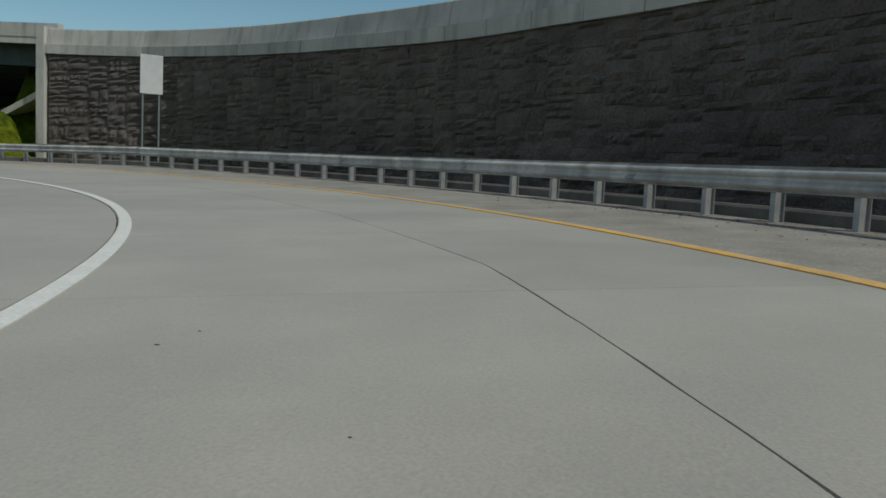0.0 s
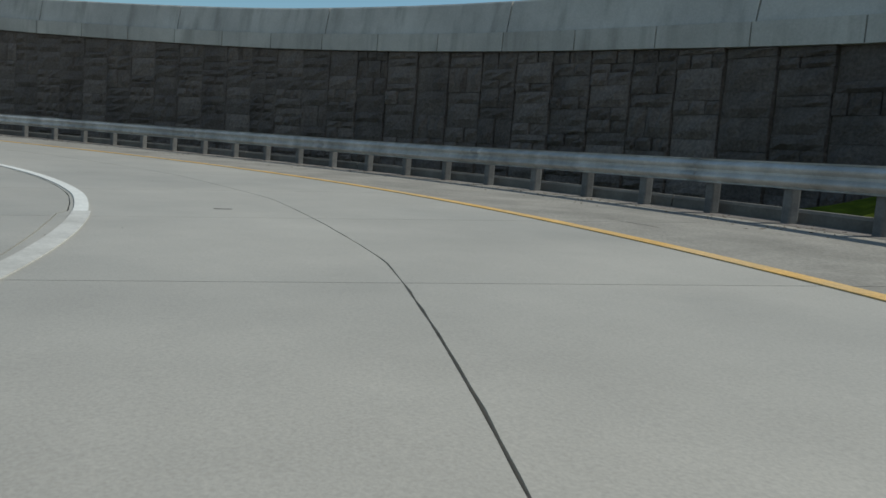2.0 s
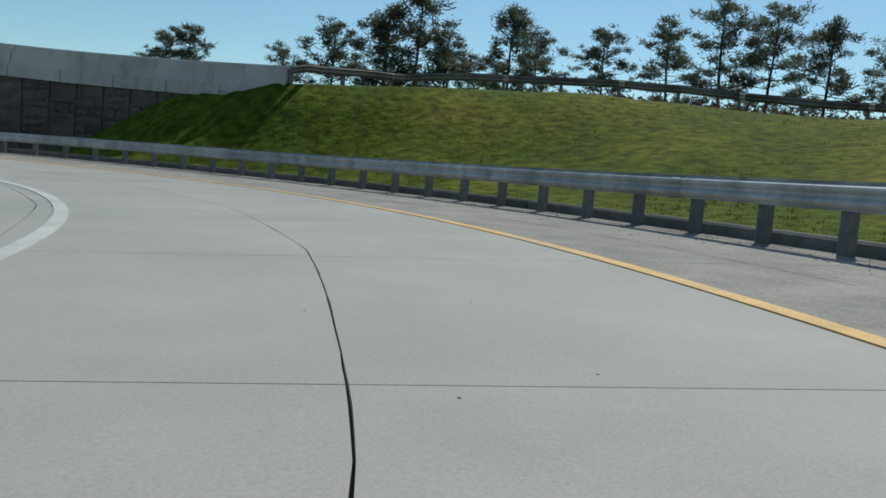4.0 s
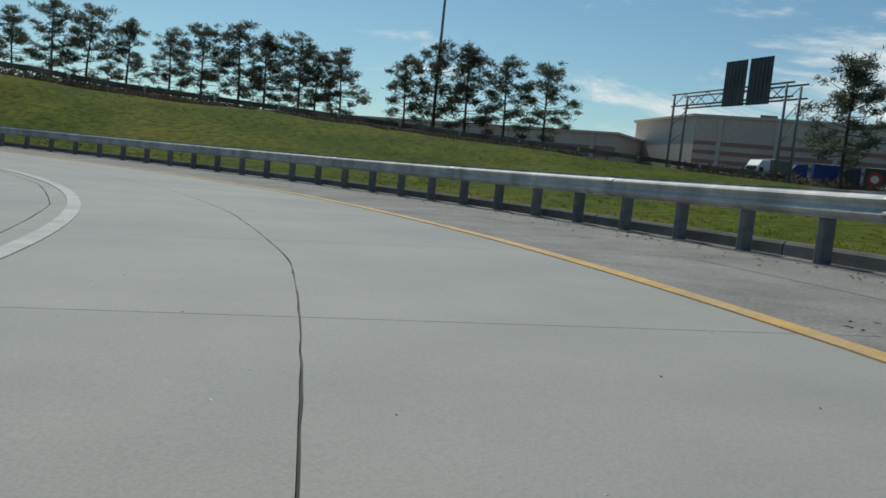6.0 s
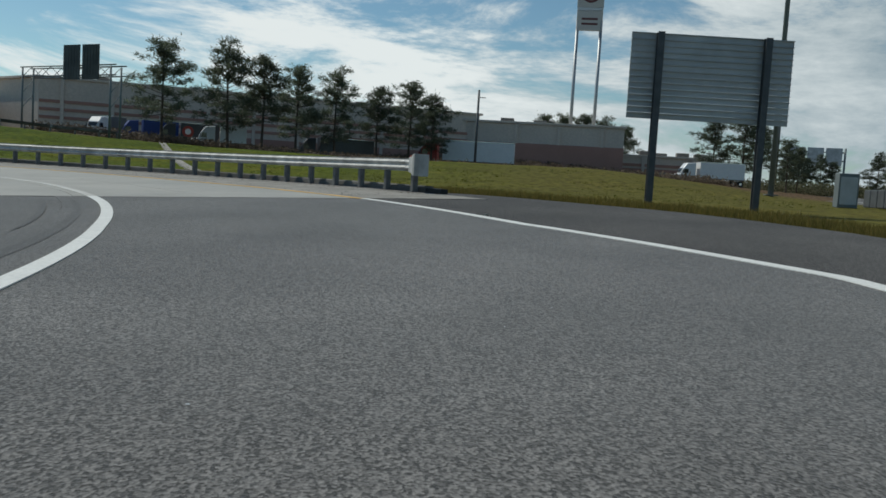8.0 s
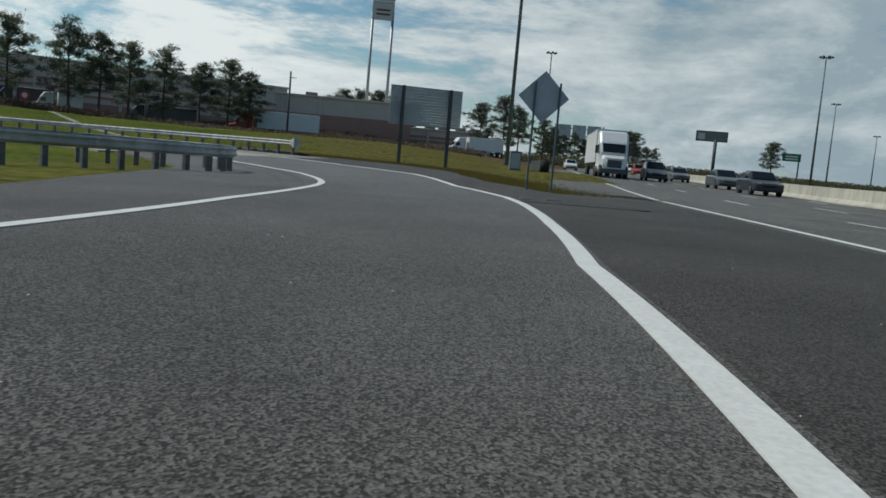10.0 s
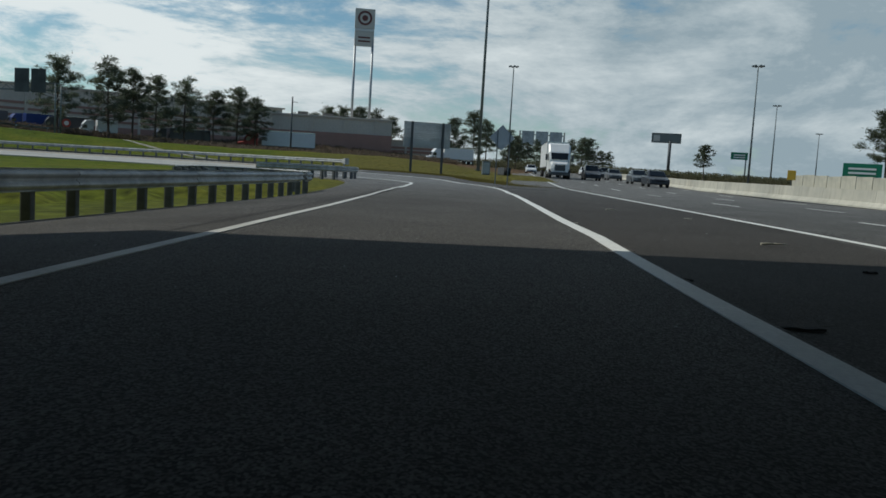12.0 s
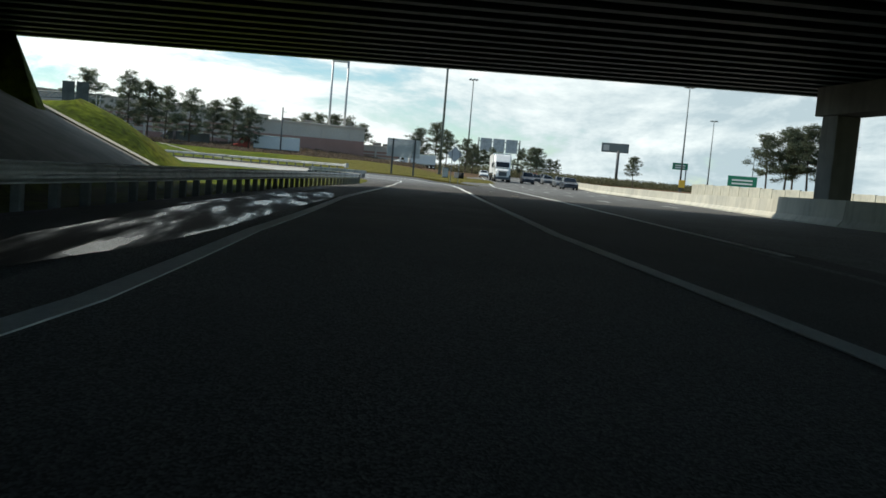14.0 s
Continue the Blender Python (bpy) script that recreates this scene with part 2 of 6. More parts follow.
def asphalt_mat(name, base, size, light, sheen):
    """Asphalt with aggregate: pale stones in a darker binder, worn paler in the wheel tracks."""
    m = bpy.data.materials.new(name)
    m.use_nodes = True
    nt = m.node_tree
    b = nt.nodes["Principled BSDF"]
    L = nt.links.new
    co = nt.nodes.new("ShaderNodeTexCoord")
    v = nt.nodes.new("ShaderNodeTexVoronoi")
    v.inputs["Scale"].default_value = size
    L(co.outputs["Object"], v.inputs["Vector"])
    v2 = nt.nodes.new("ShaderNodeTexVoronoi")
    v2.inputs["Scale"].default_value = size * 2.3
    L(co.outputs["Object"], v2.inputs["Vector"])
    sep = nt.nodes.new("ShaderNodeSeparateColor")
    L(v.outputs["Color"], sep.inputs["Color"])
    r = nt.nodes.new("ShaderNodeMapRange")
    r.inputs["From Min"].default_value, r.inputs["From Max"].default_value = 0.25, 1.0
    r.inputs["To Min"].default_value, r.inputs["To Max"].default_value = 0.32, light
    L(sep.outputs["Red"], r.inputs["Value"])
    n = nt.nodes.new("ShaderNodeTexNoise")
    n.inputs["Scale"].default_value, n.inputs["Detail"].default_value = 0.5, 6
    L(co.outputs["Object"], n.inputs["Vector"])
    r2 = nt.nodes.new("ShaderNodeMapRange")
    r2.inputs["From Min"].default_value, r2.inputs["From Max"].default_value = 0.3, 0.7
    r2.inputs["To Min"].default_value, r2.inputs["To Max"].default_value = 0.76, 1.24
    L(n.outputs["Fac"], r2.inputs["Value"])
    mu = nt.nodes.new("ShaderNodeMath")
    mu.operation = "MULTIPLY"
    L(r.outputs["Result"], mu.inputs[0])
    L(r2.outputs["Result"], mu.inputs[1])
    sc = nt.nodes.new("ShaderNodeVectorMath")
    sc.operation = "SCALE"
    sc.inputs[0].default_value = base
    # paler by the loop, darker along the merging lane: view-angle dimming put into colour
    sx = nt.nodes.new("ShaderNodeSeparateXYZ")
    L(co.outputs["Object"], sx.inputs["Vector"])
    lane_dim = nt.nodes.new("ShaderNodeMapRange")
    lane_dim.inputs["From Min"].default_value, lane_dim.inputs["From Max"].default_value = -54.0, -22.0
    lane_dim.inputs["To Min"].default_value, lane_dim.inputs["To Max"].default_value = 0.72, 1.15
    L(sx.outputs["X"], lane_dim.inputs["Value"])
    dimmed = nt.nodes.new("ShaderNodeMath")
    dimmed.operation = "MULTIPLY"
    L(mu.outputs["Value"], dimmed.inputs[0])
    L(lane_dim.outputs["Result"], dimmed.inputs[1])
    L(dimmed.outputs["Value"], sc.inputs["Scale"])
    L(sc.outputs["Vector"], b.inputs["Base Color"])
    b.inputs["Roughness"].default_value = 0.85
    b.inputs["Specular IOR Level"].default_value = 0.04
    # less sheen towards the bridge, to keep the shade under it dark
    dust = nt.nodes.new("ShaderNodeMapRange")
    dust.inputs["From Min"].default_value, dust.inputs["From Max"].default_value = -54.0, -22.0
    dust.inputs["To Min"].default_value, dust.inputs["To Max"].default_value = min(0.10, sheen), sheen
    L(sx.outputs["X"], dust.inputs["Value"])
    L(dust.outputs["Result"], b.inputs["Sheen Weight"])
    b.inputs["Sheen Tint"].default_value = (0.92, 0.86, 0.80, 1)
    b.inputs["Sheen Roughness"].default_value = 0.5
    bp = nt.nodes.new("ShaderNodeBump")
    bp.inputs["Strength"].default_value, bp.inputs["Distance"].default_value = 0.6, 0.004
    L(v.outputs["Distance"], bp.inputs["Height"])
    L(bp.outputs["Normal"], b.inputs["Normal"])
    return m


ASPHALT = asphalt_mat("ramp_asphalt", (0.084, 0.079, 0.074), 124.0, 2.7, 0.36)
RUBBED = asphalt_mat("tyre_rubbed_asphalt", (0.062, 0.058, 0.055), 118.0, 2.6, 0.36)
ASPHALT_DARK = asphalt_mat("shoulder_asphalt", (0.050, 0.046, 0.043), 118.0, 2.7, 0.16)
FREEWAY = asphalt_mat("freeway_concrete_pavement", (0.17, 0.165, 0.157), 40.0, 1.3, 0.10)


def grass_mat():
    m = bpy.data.materials.new("mown_grass")
    m.use_nodes = True
    nt = m.node_tree
    b = nt.nodes["Principled BSDF"]
    L = nt.links.new
    co = nt.nodes.new("ShaderNodeTexCoord")
    big = nt.nodes.new("ShaderNodeTexNoise")
    big.inputs["Scale"].default_value, big.inputs["Detail"].default_value, big.inputs["Roughness"].default_value = 0.18, 9, 0.65
    fin = nt.nodes.new("ShaderNodeTexNoise")
    fin.inputs["Scale"].default_value, fin.inputs["Detail"].default_value = 3.2, 9
    L(co.outputs["Object"], big.inputs["Vector"])
    L(co.outputs["Object"], fin.inputs["Vector"])
    cr = nt.nodes.new("ShaderNodeValToRGB")
    e = cr.color_ramp.elements
    e[0].position, e[0].color = 0.34, (0.048, 0.072, 0.006, 1)
    e[1].position, e[1].color = 0.70, (0.142, 0.126, 0.016, 1)
    k = e.new(0.50)
    k.color = (0.082, 0.104, 0.008, 1)
    L(big.outputs["Fac"], cr.inputs["Fac"])
    r = nt.nodes.new("ShaderNodeMapRange")
    r.inputs["From Min"].default_value, r.inputs["From Max"].default_value = 0.3, 0.7
    r.inputs["To Min"].default_value, r.inputs["To Max"].default_value = 0.48, 1.5
    L(fin.outputs["Fac"], r.inputs["Value"])
    sc = nt.nodes.new("ShaderNodeVectorMath")
    sc.operation = "SCALE"
    # dry yellowing grass round the gore, brown scrub ground and clay beyond the yard
    sx = nt.nodes.new("ShaderNodeSeparateXYZ")
    L(co.outputs["Object"], sx.inputs["Vector"])
    last = cr.outputs["Color"]
    slant = nt.nodes.new("ShaderNodeMath")
    slant.operation = "MULTIPLY_ADD"
    slant.inputs[1].default_value = 0.55
    L(sx.outputs["X"], slant.inputs[0])
    L(sx.outputs["Y"], slant.inputs[2])
    ways = {"Y": sx.outputs["Y"], "X": sx.outputs["X"], "S": slant.outputs["Value"]}
    for axis, lo, hi, wob, colr in (("Y", -17.0, -27.0, 9.0, (0.120, 0.098, 0.028, 1)), ("X", 42.0, 56.0, 16.0, (0.125, 0.078, 0.050, 1)), ("S", 40.0, 44.0, 4.0, (0.120, 0.092, 0.066, 1))):
        ad = nt.nodes.new("ShaderNodeMath")
        ad.operation = "MULTIPLY_ADD"
        ad.inputs[1].default_value = wob
        L(big.outputs["Fac"], ad.inputs[0])
        L(ways[axis], ad.inputs[2])
        mr = nt.nodes.new("ShaderNodeMapRange")
        mr.inputs["From Min"].default_value, mr.inputs["From Max"].default_value = lo + wob / 2, hi + wob / 2
        mr.inputs["To Max"].default_value = 0.75 if axis == "Y" else 0.9
        L(ad.outputs["Value"], mr.inputs["Value"])
        mx = nt.nodes.new("ShaderNodeMix")
        mx.data_type = "RGBA"
        mx.inputs["B"].default_value = colr
        L(mr.outputs["Result"], mx.inputs["Factor"])
        L(last, mx.inputs["A"])
        last = mx.outputs["Result"]
    L(last, sc.inputs[0])
    L(r.outputs["Result"], sc.inputs["Scale"])
    L(sc.outputs["Vector"], b.inputs["Base Color"])
    b.inputs["Roughness"].default_value = 0.9
    b.inputs["Specular IOR Level"].default_value = 0.05
    bp = nt.nodes.new("ShaderNodeBump")
    bp.inputs["Strength"].default_value, bp.inputs["Distance"].default_value = 1.0, 0.08
    L(fin.outputs["Fac"], bp.inputs["Height"])
    L(bp.outputs["Normal"], b.inputs["Normal"])
    return m


GRASS = grass_mat()


def leaf_mat(name, c1, c2):
    m = bpy.data.materials.new(name)
    m.use_nodes = True
    nt = m.node_tree
    b = nt.nodes["Principled BSDF"]
    L = nt.links.new
    ge = nt.nodes.new("ShaderNodeNewGeometry")
    oi = nt.nodes.new("ShaderNodeObjectInfo")
    mx = nt.nodes.new("ShaderNodeMix")
    mx.data_type = "RGBA"
    mx.inputs["A"].default_value, mx.inputs["B"].default_value = (*c1, 1), (*c2, 1)
    L(ge.outputs["Random Per Island"], mx.inputs["Factor"])
    r = nt.nodes.new("ShaderNodeMapRange")
    r.inputs["To Min"].default_value, r.inputs["To Max"].default_value = 0.75, 1.25
    L(oi.outputs["Random"], r.inputs["Value"])
    sc = nt.nodes.new("ShaderNodeVectorMath")
    sc.operation = "SCALE"
    L(mx.outputs["Result"], sc.inputs[0])
    L(r.outputs["Result"], sc.inputs["Scale"])
    L(sc.outputs["Vector"], b.inputs["Base Color"])
    b.inputs["Roughness"].default_value = 0.7
    b.inputs["Specular IOR Level"].default_value = 0.2
    tl = nt.nodes.new("ShaderNodeBsdfTranslucent")
    L(sc.outputs["Vector"], tl.inputs["Color"])
    ms = nt.nodes.new("ShaderNodeMixShader")
    ms.inputs["Fac"].default_value = 0.5
    L(b.outputs["BSDF"], ms.inputs[1])
    L(tl.outputs["BSDF"], ms.inputs[2])
    L(ms.outputs["Shader"], nt.nodes["Material Output"].inputs["Surface"])
    return m


NEEDLES = leaf_mat("pine_needles", (0.10, 0.102, 0.050), (0.21, 0.19, 0.11))
DARK_NEEDLES = leaf_mat("dark_pine_needles", (0.070, 0.088, 0.056), (0.160, 0.178, 0.120))
DULL_LEAF = leaf_mat("dull_scrub_leaves", (0.11, 0.088, 0.060), (0.20, 0.145, 0.10))
BLADES = leaf_mat("grass_blades", (0.062, 0.083, 0.005), (0.120, 0.118, 0.016))
DRY_BLADES = leaf_mat("dry_grass_blades", (0.085, 0.085, 0.018), (0.20, 0.15, 0.045))
DULL_STEEL = mat("rusted_dull_steel", (0.19, 0.175, 0.16), 0.8, 0.2, var=0.25, scale=2.0, tint=(0.10, 0.085, 0.07))
DUST = mat("kerbside_dust", (0.235, 0.215, 0.198), 0.95, var=0.3, scale=3.0, fine=40, bump=0.5, dist=0.01, tint=(0.17, 0.150, 0.140), fine_var=0.35)

# ---------------------------------------------------------------- alignment of the ramp
# Stations along the ramp (metres) and the curvature there; offsets are to the outside of the loop.
STATION = [-45, 0, 5, 12, 18, 20, 24, 28, 34, 42, 50, 56, 64, 70, 76, 84, 92, 100, 106, 112, 120, 135, 150, 190]
CURVATURE = [-0.0359, -0.0376, -0.0458, -0.0458, -0.054, -0.052, -0.05, -0.046, -0.041, -0.0381, -0.0338]
CURVATURE += [-0.0342, -0.0387, -0.0359, -0.0311, -0.0207, -0.0125, -0.016, -0.0103, -0.004, 0.0048, 0.0005, -0.0055, -0.0037]
_S = np.arange(-45, 190.01, 0.25)
_K = np.interp(_S, STATION, CURVATURE)
_O = int(np.argmin(abs(_S)))
_H = np.r_[0, np.cumsum((_K[1:] + _K[:-1]) / 2 * 0.25)]
_H = _H - _H[_O] + 0.3420
_X = np.r_[0, np.cumsum(np.cos((_H[1:] + _H[:-1]) / 2) * 0.25)]
_Y = np.r_[0, np.cumsum(np.sin((_H[1:] + _H[:-1]) / 2) * 0.25)]
_X, _Y = _X - _X[_O] + (-28.633), _Y - _Y[_O] + 21.265


def along(s, off):
    x, y, h = np.interp(s, _S, _X), np.interp(s, _S, _Y), np.interp(s, _S, _H)
    return x - off * np.sin(h), y + off * np.cos(h)


def bank(s):
    return np.interp(s, [-36, -25, 74, 90], [0.0, 0.036, 0.036, 0.0])


def shoulder_fall(s, off):
    """The shoulder drops away from the lane towards the inner guardrail."""
    return 0.107 * np.clip(-3.2 - off, 0, 1.9) * np.interp(s, [94, 106], [0.0, 1.0])


def drop(s):
    """The ramp falls a little from the loop to the freeway."""
    t = np.clip((np.asarray(s, float) - 64) / 16, 0, 1)
    return -0.15 * t * t * (3 - 2 * t)


def rz(s, off):
    """Height of the banked pavement."""
    return bank(s) * np.clip(off, -6, 6) - shoulder_fall(s, off) + drop(s)


def spot(s, off, up=0.0):
    x, y = along(s, off)
    return Vector((float(x), float(y), float(rz(s, off)) + up))


def rail_off(s):
    return float(np.interp(s, [-45, 6, 14, 24, 38, 60, 67.4], [5.1, 5.1, 5.3, 5.1, 4.76, 4.74, 4.8]))


def wall_off(s):
    return float(np.interp(s, [-36, -33, -31, -27, -22, -15, -5, 3, 10, 18, 28], [13.4, 13.25, 13.05, 11.8, 10.2, 8.9, 8.3, 8.5, 8.97, 9.59, 10.22]))


def wall_top(s):
    return float(np.interp(s, [-36, -31, -25, -21, -17.7, -13.8, -9, -6, -1.7, 1.3, 6.5, 9.5, 12.6, 19, 28], [4.75, 4.55, 4.25, 4.06, 3.9, 3.77, 3.6, 3.42, 3.24, 3.1, 2.93, 2.82, 2.65, 2.41, 2.06]))


def yellow_off(s):
    return float(np.interp(s, [-45, -4, 2, 7, 18, 40, 46, 50, 57, 61, 63, 66, 68, 70], [2.83, 2.83, 2.7, 2.65, 2.66, 2.07, 2.1, 2.03, 2.05, 1.98, 2.0, 2.14, 2.36, 2.6]))


def right_off(s):
    return float(np.interp(s, [66, 68, 71, 73.5, 75.5, 77.5, 79.5, 82, 84.5, 86.25, 89, 91, 96, 100, 105, 109, 113, 116, 119, 122, 125, 130, 144, 148, 151, 190], [2.4, 2.45, 2.6, 2.72, 3.1, 3.42, 3.13, 2.62, 2.2, 2.22, 2.2, 1.98, 1.3, 0.85, 0.69, 0.70, 0.82, 0.94, 1.11, 1.14, 1.18, 1.2, 1.2, 1.42, 1.64, 1.64]))


def white_off(s):
    return float(np.interp(s, [-45, 12, 18, 24, 40, 60, 66, 70, 74, 78, 82, 86, 88, 89.3, 90.8, 96, 102, 107, 112, 116, 121, 126, 137, 147, 151, 190],
                           [-1.12, -1.12, -1.3, -1.6, -1.73, -1.75, -1.9, -1.8, -1.75, -1.6, -1.42, -1.38, -1.4, -1.46, -1.6, -2.3, -2.85, -2.87, -2.63, -2.40, -2.19, -2.08, -2.13, -1.82, -1.52, -1.5]))


FW_X = [-160, -61, -16, 60, 400, 2400]                # the edge line of the freeway
FW_Y = [-9.0, -29.8, -38.2, -55.0, -132.0, -600.0]


def fw_edge(x):
    return np.interp(x, FW_X, FW_Y)


def fw_z(x):
    return 0.0115 * np.clip(np.asarray(x, float) + 22, 0, 400) - 0.15


def smooth(a, b, v):
    t = np.clip((v - a) / (b - a), 0, 1)
    return t * t * (3 - 2 * t)


def land(x, y):
    """Height of the natural ground."""
    x, y = np.asarray(x, float), np.asarray(y, float)
    shape = x.shape
    x, y = x.ravel(), y.ravel()
    s, off = np.zeros(len(x)), np.zeros(len(x))
    for i in range(0, len(x), 4000):
        d = (x[i:i + 4000, None] - _X[None, ::2]) ** 2 + (y[i:i + 4000, None] - _Y[None, ::2]) ** 2
        j = np.argmin(d, 1) * 2
        s[i:i + 4000] = _S[j]
        off[i:i + 4000] = -(x[i:i + 4000] - _X[j]) * np.sin(_H[j]) + (y[i:i + 4000] - _Y[j]) * np.cos(_H[j])
    z = bank(s) * np.clip(off, -6, 6) - 0.07 - shoulder_fall(s, off) + drop(s)
    z = np.where(off < -6, z - smooth(-6, -9, off) * 0.12, z)
    rail = np.interp(s, [-45, 6, 14, 24, 38, 60, 67.4, 190], [5.1, 5.1, 5.3, 5.1, 4.76, 4.74, 4.8, 5.5])
    # the grass hill outside the loop
    crest = np.interp(s, [12.8, 14.6, 16, 18, 20, 22.5, 25, 29, 31, 34, 38, 42, 47, 55, 65, 75, 84, 100], [0.0, 1.75, 2.55, 2.85, 3.25, 3.4, 3.1, 3.0, 2.8, 2.5, 2.1, 1.75, 1.6, 1.6, 1.5, 1.2, 0.8, 0.2])
    wide = np.interp(s, [13, 18, 22, 27, 36, 48, 70, 90], [2.9, 3.5, 9, 15, 21, 30, 34, 34])
    u = np.clip((off - rail - 0.9) / wide, 0, 1)
    hill = crest * (0.35 * u + 0.65 * u * u * (3 - 2 * u))
    far = np.clip(off - rail - wide, 0, 200)
    hill = hill + np.where((s > 12), np.interp(far, [0, 5, 9, 16, 22, 60, 120, 200], [0, 0.05, 0.1, 0.3, 0.5, 0.9, 2.2, 3.0]) * np.interp(s, [16, 24, 33, 37, 41, 46], [0, 1, 1, 0.5, 0.2, 0.1]), 0)
    hill = hill * (1 - smooth(80, 97, s))
    hill = hill * (1 - 0.8 * smooth(-20.0, -6.0, fw_edge(x) - y) * smooth(52, 60, s))
    z = z + np.where(off > rail, hill, 0)
    # fill behind the retaining wall
    wo = np.interp(s, [-36, -33, -31, -27, -22, -15, -5, 3, 10, 18, 28], [13.4, 13.25, 13.05, 11.8, 10.2, 8.9, 8.3, 8.5, 8.97, 9.59, 10.22])
    wt_ = np.interp(s, [-36, -31, -25, -21, -17.7, -13.8, -9, -6, -1.7, 1.3, 6.5, 9.5, 12.6, 19, 28], [4.75, 4.55, 4.25, 4.06, 3.9, 3.77, 3.6, 3.42, 3.24, 3.1, 2.93, 2.82, 2.65, 2.41, 2.06])
    z = np.where((s < 18.4) & (s > -37) & (off > wo + 1.9), np.maximum(z, wt_ - 0.3), z)
    # slope under and beside the bridge
    slope = np.clip((y + 13.7) * 0.46 - 0.15 + 0.85 * smooth(-60.4, -57.0, x) * smooth(-13.7, -12, y), -0.07, 5.0) * (1 - smooth(-55, -43, x)) * smooth(-150, -120, x) * (y < 40)
    mound = np.minimum(slope, np.clip((-6.4 - y) * 0.9, -0.07, 5.0))
    z = np.where((x < -46) & (x >= -60) & (mound > 0), np.maximum(z, mound), z)
    z = np.where((x < np.where(y > -8.3, -61.4, -60.0)) & (slope > 0) & ~((s < 5) & (off < wo + 0.5) & (y > -8.3)), np.maximum(z, slope), z)
    # brown bank beyond the yard
    z = z + 2.4 * np.exp(-((x - 116) / 15) ** 2) * np.interp(y, [-58, -46, -33, -20, 2, 12], [0, 0.25, 0.72, 1, 1, 0])
    # freeway side
    q = fw_edge(x) - y
    fz = fw_z(x) - 0.09
    w = smooth(-9.0, -2.0, q) * smooth(-100, -80, x)
    w = np.where(s > 70, w, np.where(q > 0, 1.0, 0.0))
    z = z * (1 - w) + fz * w
    return z.reshape(shape)


# ---------------------------------------------------------------- builders


def mesh_ob(name, verts, faces, material, parent=None, smooth_faces=False):
    me = bpy.data.meshes.new(name)
    me.from_pydata([tuple(v) for v in verts], [], faces)
    me.update()
    if material:
        me.materials.append(material)
    if smooth_faces:
        me.polygons.foreach_set("use_smooth", [True] * len(me.polygons))
    ob = new(name, me)
    if parent:
        ob.parent = parent
    return ob


def part(name, bm, material, parent=None, label=""):
    me = bpy.data.meshes.new(name)
    bm.to_mesh(me)
    bm.free()
    me.materials.append(material)
    ob = new(name, me)
    if parent is not None:
        ob.parent = parent
    if label:
        ob["label"] = label
    return ob


def share(name, me, parent, m):
    ob = new(name, me)
    ob.parent = parent
    ob.matrix_basis = m
    return ob


def thing(name, label, category, group="", m=None):
    ob = new(name)
    ob.empty_display_size = 0.2
    if m is not None:
        ob.matrix_world = m
    return tagged(ob, label, category, group)


def box(sx, sy, sz, at=(0, 0, 0), bevel=0.0, rot=None, bm=None):
    """A bevelled box, its base centre at the given place."""
    b = bmesh.new()
    bmesh.ops.create_cube(b, size=1.0)
    for v in b.verts:
        v.co = Vector((v.co.x * sx, v.co.y * sy, (v.co.z + 0.5) * sz))
    if bevel:
        bmesh.ops.bevel(b, geom=b.edges[:], offset=bevel, segments=2, affect="EDGES", profile=0.6)
    if rot is not None:
        b.transform(rot)
    b.transform(Matrix.Translation(at))
    if bm is None:
        return b
    me = bpy.data.meshes.new("tmp")
    b.to_mesh(me)
    b.free()
    bm.from_mesh(me)
    bpy.data.meshes.remove(me)
    return bm


def tube(r0, r1, a, b, n=10, bm=None, cap=True):
    """A tapered round bar from a to b."""
    bm = bm or bmesh.new()
    a, b = Vector(a), Vector(b)
    d = (b - a).normalized()
    side = d.orthogonal().normalized()
    up = d.cross(side)
    rings = []
    for p, r in ((a, r0), (b, r1)):
        rings.append([bm.verts.new(p + (side * math.cos(2 * math.pi * k / n) + up * math.sin(2 * math.pi * k / n)) * r) for k in range(n)])
    for k in range(n):
        f = bm.faces.new((rings[0][k], rings[0][(k + 1) % n], rings[1][(k + 1) % n], rings[1][k]))
        f.smooth = True
    if cap:
        bm.faces.new(rings[0][::-1])
        bm.faces.new(rings[1])
    return bm


